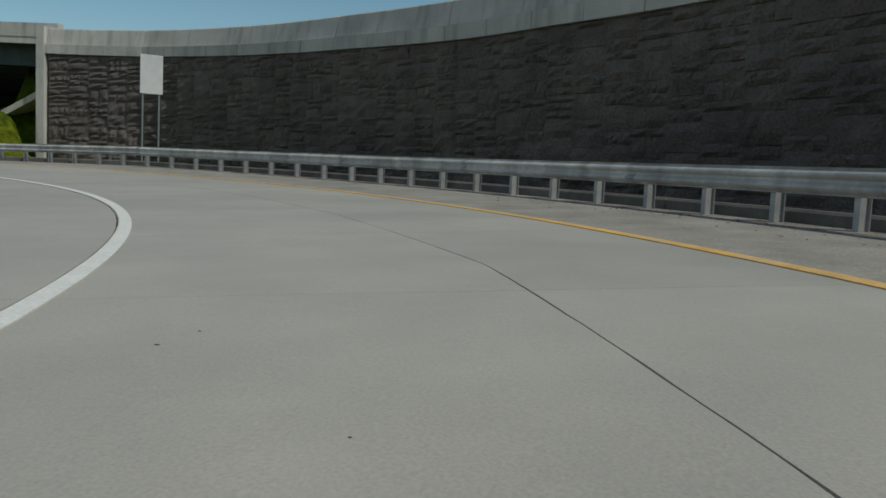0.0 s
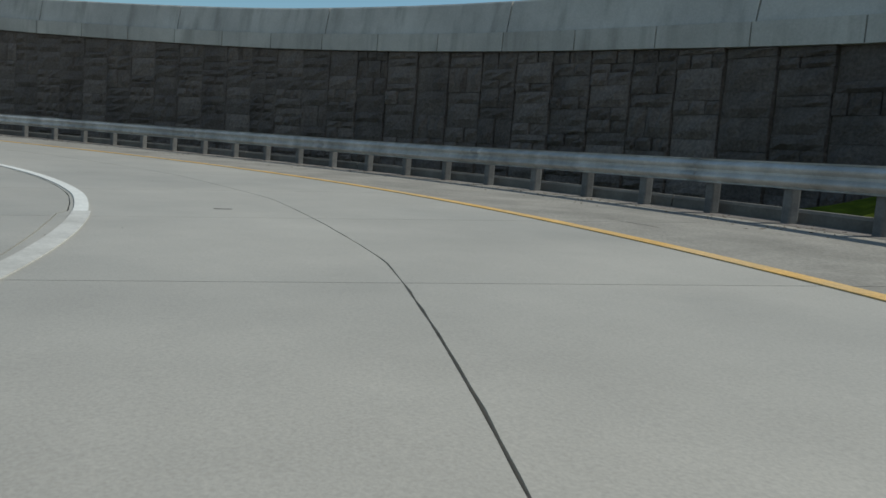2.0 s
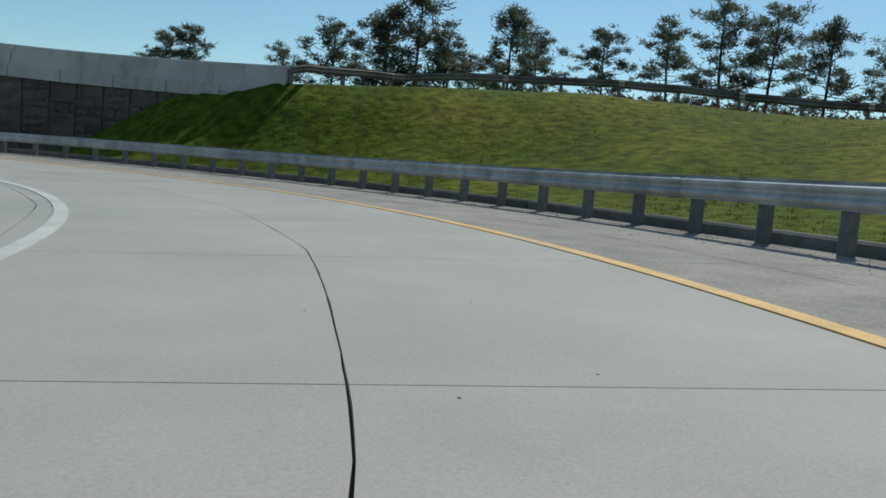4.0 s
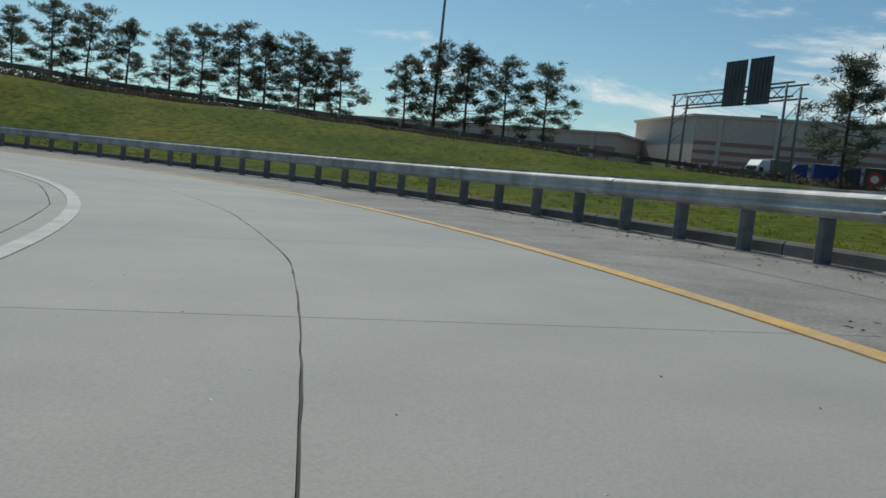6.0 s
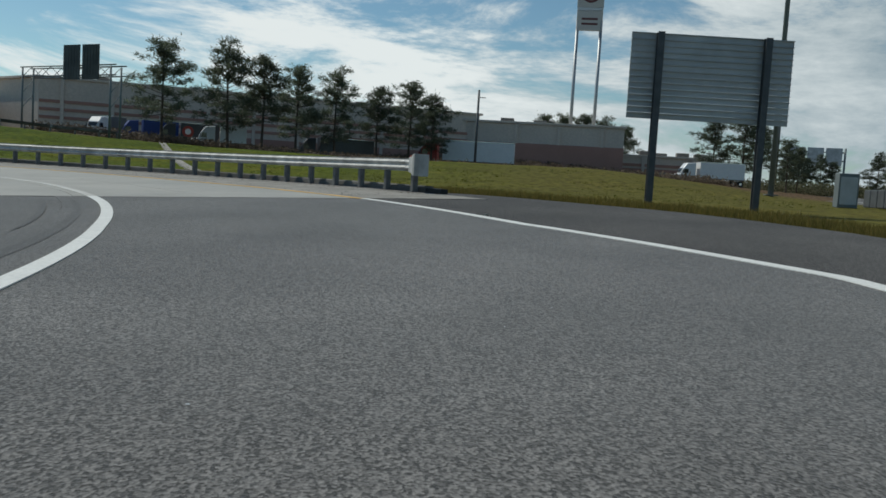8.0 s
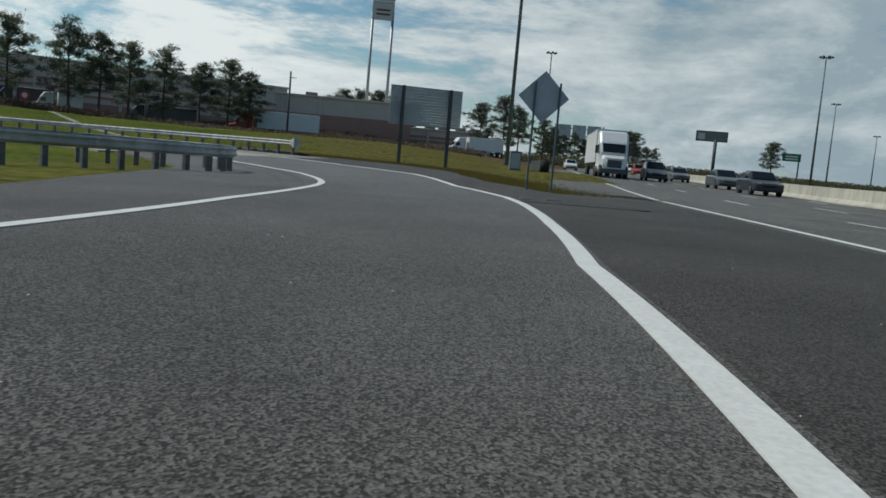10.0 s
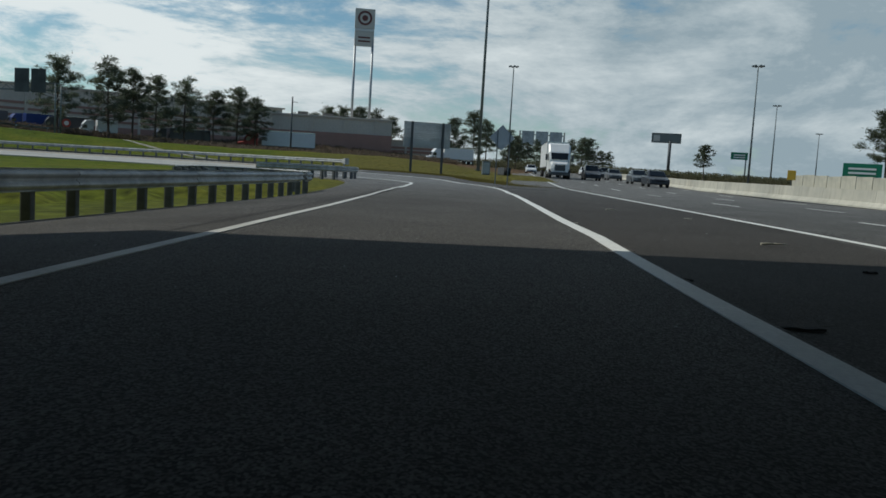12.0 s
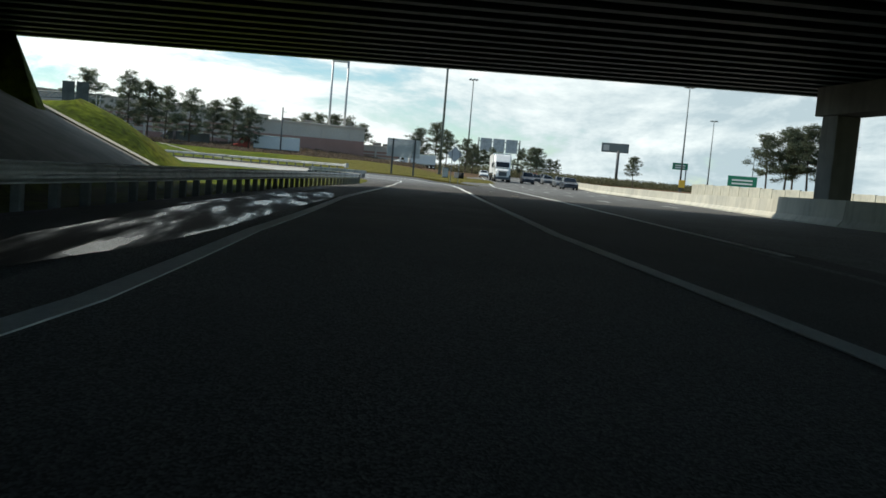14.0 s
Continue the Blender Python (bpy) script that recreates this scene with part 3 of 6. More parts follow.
def strip(name, s0, s1, off_a, off_b, material, up=0.0, step=0.5, parent=None, depth=0.0):
    """A band of pavement between two offsets, which may be functions of the station; depth gives it thickness."""
    n = max(2, int(round((s1 - s0) / step)) + 1)
    fa = off_a if callable(off_a) else (lambda s: off_a)
    fb = off_b if callable(off_b) else (lambda s: off_b)
    ss = np.linspace(s0, s1, n)
    v, f = [], []
    for s in ss:
        a, b = fa(s), fb(s)
        v += [spot(s, a, up), spot(s, b, up)]
    for i in range(n - 1):
        f.append((2 * i, 2 * i + 1, 2 * i + 3, 2 * i + 2))
    if depth:
        m = len(v)
        v += [p - Vector((0, 0, depth)) for p in v]
        for i in range(n - 1):
            f.append((m + 2 * i, m + 2 * i + 2, m + 2 * i + 3, m + 2 * i + 1))
            f.append((2 * i, 2 * i + 2, m + 2 * i + 2, m + 2 * i))
            f.append((2 * i + 1, m + 2 * i + 1, m + 2 * i + 3, 2 * i + 3))
        f.append((0, m, m + 1, 1))
        e = 2 * n - 2
        f.append((e, e + 1, m + e + 1, m + e))
    ob = mesh_ob(name, v, f, material, parent)
    bm = bmesh.new()
    bm.from_mesh(ob.data)
    bmesh.ops.recalc_face_normals(bm, faces=bm.faces[:])
    if not depth and sum(fc.normal.z for fc in bm.faces) < 0:
        bmesh.ops.reverse_faces(bm, faces=bm.faces[:])
    bm.to_mesh(ob.data)
    bm.free()
    return ob


def sweep(name, pts, profile, material, parent=None, closed=True, up=None):
    """A closed profile (side, height) carried along points; side is to the left of the way."""
    v, f, n = [], [], len(profile)
    for i, p in enumerate(pts):
        d = (pts[min(i + 1, len(pts) - 1)] - pts[max(i - 1, 0)])
        d.z = 0
        d.normalize()
        left = Vector((-d.y, d.x, 0))
        v += [p + left * a + Vector((0, 0, b)) for a, b in profile]
    for i in range(len(pts) - 1):
        for k in range(n if closed else n - 1):
            a, b = i * n + k, i * n + (k + 1) % n
            f.append((a, b, b + n, a + n))
    if closed:
        f.append(tuple(range(n))[::-1])
        f.append(tuple(range((len(pts) - 1) * n, len(pts) * n)))
    ob = mesh_ob(name, v, f, material, parent)
    bm = bmesh.new()
    bm.from_mesh(ob.data)
    bmesh.ops.recalc_face_normals(bm, faces=bm.faces[:])
    bm.to_mesh(ob.data)
    bm.free()
    return ob


# ---------------------------------------------------------------- ground


def grid_ground():
    xs = np.r_[np.linspace(-2600, -160, 14), np.arange(-148, 150, 1.25), np.linspace(165, 2600, 16)]
    ys = np.r_[np.linspace(-2600, -150, 14), np.arange(-140, 130, 1.25), np.linspace(145, 2600, 16)]
    gx, gy = np.meshgrid(xs, ys)
    gz = land(gx, gy)
    near = (abs(gx) < 140) & (abs(gy) < 130)
    lumps = np.array([noise.noise((x * 0.35, y * 0.35, 2.0)) for x, y in zip(gx.ravel(), gy.ravel())]).reshape(gx.shape)
    gz = gz + np.where(near & (gz > 0.35), lumps * 0.10, 0)
    nx, ny = len(xs), len(ys)
    v = np.c_[gx.ravel(), gy.ravel(), gz.ravel()].tolist()
    f = [(j * nx + i, j * nx + i + 1, (j + 1) * nx + i + 1, (j + 1) * nx + i) for j in range(ny - 1) for i in range(nx - 1)]
    ob = mesh_ob("ground", v, f, GRASS, smooth_faces=True)
    return tagged(ob, "mown green grass bank and verge with dry patches", "ground", kind="structure")


ground = grid_ground()

# ramp pavement: concrete slabs up to the asphalt, with sealed joints between them
CONC_END = 68.45
ramp_bed = tagged(strip("pavement", -40, CONC_END, -5.2, lambda s: rail_off(s) + 0.24, JOINT, up=-0.022), "pale grey concrete ramp pavement of jointed slabs", "pavement", kind="structure")


SLAB = 4.25
_js = [5.25 + 3.0 * k for k in range(-15, 7)] + [47.0 + 3.25 * k for k in range(-6, 7)]


def chord(s, fn):
    """A sawn joint, cut in nearly straight runs, so a little inside the curve between its bends."""
    k = math.floor((s - 63.3) / SLAB)
    s0 = 63.3 + k * SLAB
    w = (s - s0) / SLAB
    return (1 - w) * fn(s0) + w * fn(s0 + SLAB) + 0.25 * float(np.interp(s, _S, _K)) * (s - s0) * (s0 + SLAB - s)


def joint_line(s):
    return float(np.interp(s, [-40, -8.95, -4.7, -0.45, 3.8, 8.05, 12.3, 16.55, 20.8, 37.8, 42.05, 46.3, 50.55, 54.8, 59.05, 63.3, 67.55, 72], [0.95, 0.98, 1.06, 0.95, 0.83, 0.77, 0.65, 0.48, 0.39, 0.02, -0.03, -0.11, -0.18, -0.16, -0.17, -0.30, -0.08, 0.1]))


def joint_off(s):
    return chord(s, joint_line)


def inner_joint(s):
    """The joint that runs along the white line, at its edge at first and clear of it farther round."""
    if s < 14:
        return white_off(s) - float(np.interp(s, [-10, 3, 14], [0.075, 0.08, 0.10]))
    return chord(s, lambda q: white_off(q) - float(np.interp(q, [14, 30], [0.10, 0.22])))


def ragged(s):
    """Half width of the worn joint, with a broken edge."""
    return max(0.0006, 0.0048 + 0.0045 * noise.noise((s * 3.1, 0.5, 1.0)) + 0.004 * noise.noise((s * 11.0, 2.5, 1.0)))


_js = [j for j in _js if -39 < j < CONC_END - 0.5]
_edges = [-40] + _js + [CONC_END]
for a, b in zip(_edges[:-1], _edges[1:]):
    for lo, hi, name, mt in ((-5.2, lambda s: inner_joint(s) - ragged(s + 20) - 0.002, "shoulder_slab", CONCRETE), (lambda s: inner_joint(s) + ragged(s + 60), lambda s: joint_off(s) - ragged(s), "slab", CONCRETE),
                             (lambda s: joint_off(s) + ragged(s + 40), lambda s: yellow_off(s) + 0.085, "slab", CONCRETE),
                             (lambda s: yellow_off(s) + 0.094 + ragged(s + 80) * 0.8, lambda s: rail_off(s) + 0.22, "shoulder_slab", SHOULDER)):
        strip(name, a + 0.004, b - 0.004, lo, hi, mt, step=0.2, parent=ramp_bed, depth=0.12)

# asphalt, from the end of the concrete to beyond the bridge
asphalt = tagged(strip("road", CONC_END + 0.004, 190, -4.6, lambda s: float(np.interp(s, [66, 76, 84, 92, 190], [4.6, 4.6, 4.5, 4.5, 4.0])), ASPHALT_DARK, up=-0.010, step=0.8), "dark grey worn asphalt ramp and merging lane", "road", kind="structure")
lane = strip("ramp_lane", CONC_END + 0.004, 190, lambda s: white_off(s) - 0.5, lambda s: right_off(s) + 0.12, ASPHALT, up=0.0, step=0.8, depth=0.1, parent=asphalt)
strip("ramp_shoulder", CONC_END + 0.004, 190, lambda s: float(np.interp(s, [96, 106], [-4.6, -4.9])) + 0.05 * noise.noise((s * 0.9, 3.0, 0.0)), lambda s: white_off(s) - 0.504, ASPHALT, up=-0.003, step=0.8, depth=0.1, parent=asphalt)
tagged(strip("shoulder", CONC_END - 2.2, 90, lambda s: right_off(s) + 0.13 if s > CONC_END else 4.75, lambda s: float(np.interp(s, [66.5, 70, 73, 76, 79, 82, 90], [5.6, 7.0, 7.0, 6.0, 5.0, 4.7, 4.7])) + 0.12 * math.sin(s * 1.7), ASPHALT_DARK, up=-0.002, step=0.8, depth=0.1), "dark asphalt shoulder beside the ramp", "road", kind="structure")

# ragged lip where the asphalt feathers out over the concrete
_lip = []
for i in range(181):
    o = -4.5 + i * 0.05
    _lip.append(spot(CONC_END - 0.012 - 0.03 * max(0, noise.noise((o * 1.7, 4.0, 0.0))) - 0.018 * abs(noise.noise((o * 9.0, 1.0, 0.0))), o, 0.003))
    _lip.append(spot(CONC_END + 0.05, o, 0.005))
mesh_ob("asphalt_lip", _lip, [(2 * i, 2 * i + 1, 2 * i + 3, 2 * i + 2) for i in range(180)], ASPHALT, asphalt)
# open crack across the ramp lane
_ck = [(92.0, -0.45), (91.25, -0.19), (89.75, 0.22), (88.0, 0.38), (86.75, 0.5), (86.0, 0.67), (84.75, 0.9), (83.0, 1.3)]
_cp = []
for i in range(60):
    q = 92.0 - i * 9.0 / 59
    o = float(np.interp(q, [c[0] for c in _ck][::-1], [c[1] for c in _ck][::-1])) + 0.03 * noise.noise((q * 2.0, 0.0, 5.0))
    h = 0.0015 + 0.005 * abs(noise.noise((q * 4.0, 3.0, 5.0)))
    _cp += [spot(q, o - h, 0.003), spot(q, o + h, 0.003)]
mesh_ob("crack", _cp, [(2 * i, 2 * i + 1, 2 * i + 3, 2 * i + 2) for i in range(59)], JOINT, asphalt)

# freeway sheet
_fx = np.r_[np.arange(-160, 120, 4.0), np.linspace(130, 2400, 40)]
_fv, _ff, _gv = [], [], []
for x in _fx:
    e = float(fw_edge(x))
    north = float(np.interp(x, [-160, -95, -62, -40, -27, -20, 0, 60, 2400], [13.2, 3.2, 5.2, 6.5, 7.0, 3.4, 2.8, 3.0, 3.0]))
    z = float(fw_z(x))
    _fv += [(x, e + (0.3 if x < -20 else north), z - 0.018), (x, e - 30.0, z - 0.018)]
    if x < -18:
        _gv += [(x, e + north, z - 0.018), (x, e + 0.3, z - 0.018)]
for i in range(len(_fx) - 1):
    _ff.append((2 * i, 2 * i + 1, 2 * i + 3, 2 * i + 2))
tagged(mesh_ob("road", _gv, [(2 * i, 2 * i + 1, 2 * i + 3, 2 * i + 2) for i in range(len(_gv) // 2 - 1)], ASPHALT_DARK), "dark asphalt of the gore between ramp and freeway", "road", kind="structure")
freeway = tagged(mesh_ob("road", _fv, _ff, FREEWAY), "grey freeway carriageway beside the merging ramp", "road", kind="structure")

# painted lines, 4 mm above the pavement
tagged(strip("yellow_edge_line", -40, 68.6, lambda s: yellow_off(s) - 0.066, lambda s: yellow_off(s) + 0.066, YELLOW_LINE, up=0.008, depth=0.007, step=0.2), "solid yellow edge line on the ramp", "road marking", kind="structure")
tagged(strip("white_edge_line", -40, 13.9, lambda s: white_off(s) - 0.062, lambda s: white_off(s) + 0.045, WHITE_LINE, up=0.008, depth=0.007, step=0.2), "white edge line with a slab joint along its edge", "road marking", kind="structure")
tagged(strip("white_edge_line", 13.9, CONC_END, lambda s: white_off(s) - 0.066, lambda s: white_off(s) + 0.066, WORN_WHITE, up=0.008, depth=0.007, step=0.2), "worn white edge line inside the loop", "road marking", kind="structure")
for a, b, half, paint, label in ((CONC_END, 101.0, 0.065, WHITE_LINE, "white edge line on the asphalt ramp"), (101.0, 126.0, 0.048, WORN_WHITE, "worn narrow white edge line on the asphalt ramp"), (126.0, 190, 0.065, WHITE_LINE, "white edge line under the bridge")):
    tagged(strip("white_edge_line", a, b, lambda s: white_off(s) - half, lambda s: white_off(s) + half, paint, up=0.008, depth=0.007, step=0.2), label, "road marking", kind="structure")
tagged(strip("white_gore_line", 68.6, 190, lambda s: right_off(s) - 0.074, lambda s: right_off(s) + 0.074, WHITE_LINE, up=0.008, depth=0.007, step=0.2), "broad white gore line between ramp and freeway", "road marking", kind="structure")
_pl = [Vector((x, float(fw_edge(x)), float(fw_z(x)) - 0.013)) for x in np.r_[np.arange(-86, 120, 4.0), np.linspace(130, 900, 30)]]
tagged(sweep("freeway_edge_line", _pl, [(-0.08, 0), (0.08, 0), (0.08, 0.004), (-0.08, 0.004)], WHITE_LINE), "white freeway edge line", "road marking", kind="structure")
for lane_no in (1, 2, 3):
    for k in range(26):
        x = -55 + k * 12.0
        a, b = x, x + 3.2
        tagged(sweep("lane_dash", [Vector((q, float(fw_edge(q)) - 3.7 * lane_no, float(fw_z(q)) - 0.013)) for q in (a, b)], [(-0.06, 0), (0.06, 0), (0.06, 0.004), (-0.06, 0.004)], WHITE_LINE),
               "white dashed lane line on the freeway", "road marking", "freeway lane dashes", "structure")

# dust and dirt lying against the kerb
tagged(strip("kerbside_dust", -40, 66.5, lambda q: rail_off(q) - 0.16 + 0.10 * noise.noise((q * 0.8, 1.0, 7.0)) + 0.05 * noise.noise((q * 4.0, 1.0, 7.0)), lambda q: rail_off(q) + 0.215, DUST, up=0.003, step=0.15), "brownish dust strip along the kerb", "dust", kind="stuff")

# kerb under the guardrail
s = -40.0
kerb = tagged(strip("kerb", -40, 66.9, lambda q: rail_off(q) + 0.24, lambda q: rail_off(q) + 0.41, JOINT, up=0.10, depth=0.2), "dark weathered concrete kerb under the guardrail", "kerb", kind="structure")
while s < 66:
    e = min(s + 3.1, 66.4)
    sweep("kerb_stone", [spot(q, rail_off(q) + 0.325) for q in np.linspace(s + 0.01, e - 0.01, 6)],
          [(-0.11, -0.05), (0.11, -0.05), (0.11, 0.125), (0.08, 0.14), (-0.07, 0.14), (-0.10, 0.11)], KERB, kerb)
    s = e

# ---------------------------------------------------------------- retaining wall with parapet
wall = tagged(strip("retaining_wall", -34.5, 18.1, lambda s: wall_off(s) + 0.10, lambda s: wall_off(s) + 0.42, MORTAR, up=-0.2, depth=0.05), "dark grey split-stone retaining wall with pale concrete parapet", "wall", kind="structure")
_core = []
for s in np.arange(-34.5, 18.15, 0.5):
    _core.append((s, wall_off(s)))
v, f = [], []
for s, o in _core:
    t = wall_top(s)
    for off, z in ((o + 0.06, -0.3), (o + 0.06, t), (o + 0.45, t), (o + 0.45, -0.3)):
        x, y = along(s, off)
        v.append((float(x), float(y), z))
for i in range(len(_core) - 1):
    for k in range(4):
        f.append((4 * i + k, 4 * i + (k + 1) % 4, 4 * i + 4 + (k + 1) % 4, 4 * i + 4 + k))
mesh_ob("core", v, f, MORTAR, wall)


def wall_frame(s, off, z):
    x, y = along(s, off)
    x2, y2 = along(s + 0.05, off)
    a = math.atan2(float(y2 - y), float(x2 - x))
    return Matrix.Translation((float(x), float(y), z)) @ Matrix.Rotation(a, 4, "Z")


def stone_mesh(seed, w, h):
    """One rough-faced block: w wide, h high, its face bulging to -y."""
    rng = random.Random(seed)
    bm = bmesh.new()
    nx, nz = 4, 3
    g = [[None] * (nz + 1) for _ in range(nx + 1)]
    for i in range(nx + 1):
        for k in range(nz + 1):
            edge = i in (0, nx) or k in (0, nz)
            y = 0.0 if edge else -rng.uniform(0.005, 0.085)
            g[i][k] = bm.verts.new(((i / nx - 0.5) * w + (0 if edge else rng.uniform(-0.02, 0.02)), y, k / nz * h))
    for i in range(nx):
        for k in range(nz):
            bm.faces.new((g[i][k], g[i + 1][k], g[i + 1][k + 1], g[i][k + 1]))
    rim = [g[i][0] for i in range(nx + 1)] + [g[nx][k] for k in range(1, nz + 1)] + [g[i][nz] for i in range(nx - 1, -1, -1)] + [g[0][k] for k in range(nz - 1, 0, -1)]
    back = [bm.verts.new(v.co + Vector((0, 0.09, 0))) for v in rim]
    for i in range(len(rim)):
        j = (i + 1) % len(rim)
        bm.faces.new((rim[j], rim[i], back[i], back[j]))
    me = bpy.data.meshes.new("stone")
    bm.to_mesh(me)
    bm.free()
    me.materials.append(STONE)
    return me


# split-face panels: columns one panel wide, each made of random ashlar
_stones, _cache = 0, {}
_rest_v, _rest_f = [], []
_rng = random.Random(11)
PANEL = 0.715
col = 0
s = -34.4
while s < 17.5:
    k = 1.0 + wall_off(s) * 0.043
    w = PANEL * k
    top = wall_top(s) - 0.02
    z = -0.15 + 0.2 * (col % 2)
    if z > -0.1:
        z = -0.15
    while z < top - 0.06:
        h = _rng.choice((0.17, 0.24, 0.24, 0.33, 0.42, 0.55))
        if z + h > top - 0.08:
            h = top - z
        split = _rng.choice((1, 1, 2, 2, 3)) if h > 0.2 else _rng.choice((1, 2))
        if h >= 0.4 and _rng.random() < 0.6:
            split = 1
        cuts = sorted([0.0, 1.0] + [min(0.85, max(0.15, (c + 1) / split + _rng.uniform(-0.12, 0.12))) for c in range(split - 1)])
        for c0, c1 in zip(cuts[:-1], cuts[1:]):
            sw = (c1 - c0) * w - 0.007
            key = (round(sw / 0.08), round(h / 0.06), _rng.randrange(3))
            if key not in _cache:
                _cache[key] = stone_mesh(hash(key) % 9999, max(key[0] * 0.08, 0.1), max(key[1] * 0.06 - 0.02, 0.06))
            me = _cache[key]
            sc = (c0 + c1) / 2 * PANEL + s
            fx, fz = sw / max(key[0] * 0.08, 0.1), (h - 0.007) / max(key[1] * 0.06 - 0.02, 0.06)
            m = wall_frame(sc, wall_off(sc) + _rng.uniform(-0.02, 0.02), z) @ Matrix.Diagonal((fx, 1, fz, 1))
            if -8 < sc < 11 and z < 2.9 and _stones < 300 and col % 2 == 0:
                share("stone", me, wall, m)
                _stones += 1
            else:
                o = len(_rest_v)
                _rest_v += [tuple(m @ vv.co) for vv in me.vertices]
                _rest_f += [tuple(o + i for i in p.vertices) for p in me.polygons]
        z += h
    s += PANEL
    col += 1
tagged(mesh_ob("stonework", _rest_v, _rest_f, STONE, wall), kind="stuff")

# parapet segments, two panels wide, with a ledge and open joints
JOINT0 = -5.8
PSEG = 1.40
n0 = math.floor((-34.5 - JOINT0) / PSEG)
for q in range(n0, int((18.3 - JOINT0) / PSEG) + 1):
    a, b = max(-34.5, JOINT0 + q * PSEG + 0.010), JOINT0 + (q + 1) * PSEG - 0.010
    if b > 18.4:
        break
    pts = [Vector((*[float(c) for c in along(u, wall_off(u))], wall_top(u))) for u in np.linspace(a, b, 3)]
    sweep("parapet_coping", pts, [(-0.10, 0.0), (0.50, 0.0), (0.50, 0.40), (-0.10, 0.40)], PARAPET, wall)
    if q % 3 == 0:
        b3 = min(JOINT0 + (q + 3) * PSEG - 0.012, 18.2)
        pts = [Vector((*[float(c) for c in along(u, wall_off(u))], wall_top(u) + 0.404)) for u in np.linspace(a, b3, 5)]
        sweep("parapet_panel", pts, [(0.0, 0.0), (0.45, 0.0), (0.34, 0.66), (0.30, 0.70), (0.16, 0.70), (0.12, 0.66)], PARAPET, wall)

# end post of the wall beside the bridge
_e = [Vector((*[float(c) for c in along(u, wall_off(u))], -0.1)) for u in (-34.8, -34.52)]
sweep("end_post", _e, [(-0.14, 0.0), (0.5, 0.0), (0.5, 5.95), (-0.14, 5.95)], PARAPET, wall)

# ---------------------------------------------------------------- guardrails
W_PROFILE = [(0.00, 0.133), (0.012, 0.129), (0.020, 0.116), (-0.045, 0.082), (-0.058, 0.064), (-0.050, 0.043), (-0.018, 0.014), (-0.018, -0.014), (-0.050, -0.043), (-0.058, -0.064), (-0.045, -0.082), (0.020, -0.116), (0.012, -0.129), (0.00, -0.133)]


def w_profile(sign):
    front = [(sign * a, b) for a, b in W_PROFILE]
    back = [(sign * (a + 0.008), b) for a, b in reversed(W_PROFILE)]
    return front + back


_post_wood = box(0.112, 0.13, 0.90, (0, 0, -0.25), 0.025)
POST_WOOD = bpy.data.meshes.new("post")
_post_wood.to_mesh(POST_WOOD)
_post_wood.free()
POST_WOOD.materials.append(TIMBER)
_ps = bmesh.new()
for sx, sy, at in ((0.075, 0.008, (0, -0.06, -0.25)), (0.075, 0.008, (0, 0.06, -0.25)), (0.008, 0.12, (0, 0, -0.25))):
    box(sx, sy, 0.90, at, 0, None, _ps)
POST_STEEL = bpy.data.meshes.new("post")
_ps.to_mesh(POST_STEEL)
_ps.free()
POST_STEEL.materials.append(STEEL_POST)
_bb = box(0.14, 0.06, 0.21, (0, 0, 0), 0.008)
BLOCK = bpy.data.meshes.new("blockout")
_bb.to_mesh(BLOCK)
_bb.free()
BLOCK.materials.append(TIMBER)


def guardrail(label, path, face, posts, panel, steel=lambda k: False, z_mid=0.475, group="guardrails", steel_mat=None):
    """path(u) gives the ground point at distance u; face: +1 if the beam's face looks to the right of the way, -1 to the left."""
    length = posts[-1]
    rail = thing("guardrail", label, "guardrail", group)
    tab = [path(u) for u in np.arange(0, length + 0.01, 0.25)]
    u, k = 0.0, 0
    while u < length - 0.2:
        e = min(u + panel, length)
        pts = [path(q) + Vector((0, 0, z_mid + 0.002 * (k % 2))) for q in np.linspace(u, e + (0.16 if e < length else 0), max(4, int(panel / 0.4)))]
        sweep("rail_panel", pts, w_profile(1 if face > 0 else -1), steel_mat or GALV, rail)
        # splice: a lapped end, bolted
        if e < length:
            sweep("splice", [path(q) + Vector((0, 0, z_mid + 0.003)) for q in (e - 0.02, e + 0.15)], [(1.12 * a_ - (0.004 if face > 0 else -0.004), b_) for a_, b_ in w_profile(1 if face > 0 else -1)], SPLICE, rail)
        u, k = e, k + 1
    for k, u in enumerate(posts):
        p = path(u)
        d = (path(u + 0.1) - path(u - 0.1)).normalized()
        a = math.atan2(d.y, d.x)
        side = 1 if face > 0 else -1
        left = Vector((-d.y, d.x, 0))
        wood = not steel(k)
        share("post", POST_WOOD if wood else POST_STEEL, rail, Matrix.Translation(p + left * side * (0.105 if wood else 0.10) - Vector((0, 0, 0.10))) @ Matrix.Rotation(a + 0.02 * math.sin(k * 7.1), 4, "Z") @ Matrix.Diagonal((1, 1, 0.98 + 0.02 * math.sin(k * 3.3), 1)))
        if wood:
            share("blockout", BLOCK, rail, Matrix.Translation(p + left * side * 0.03 + Vector((0, 0, z_mid - 0.105))) @ Matrix.Rotation(a, 4, "Z"))
    return rail


# outer rail: table of distance against station
_rs = np.arange(-40, 67.31, 0.1)
_rp = np.array([spot(q, rail_off(q) - 0.02, float(np.interp(q, [8, 16, 38, 67], [-0.03, 0.02, 0.07, 0.10])))[:] for q in _rs])
_rd = np.r_[0, np.cumsum(np.hypot(np.diff(_rp[:, 0]), np.diff(_rp[:, 1])))]


def outer_path(u):
    return Vector([float(np.interp(u, _rd, _rp[:, k])) for k in range(3)])


RAIL_P = 1.135
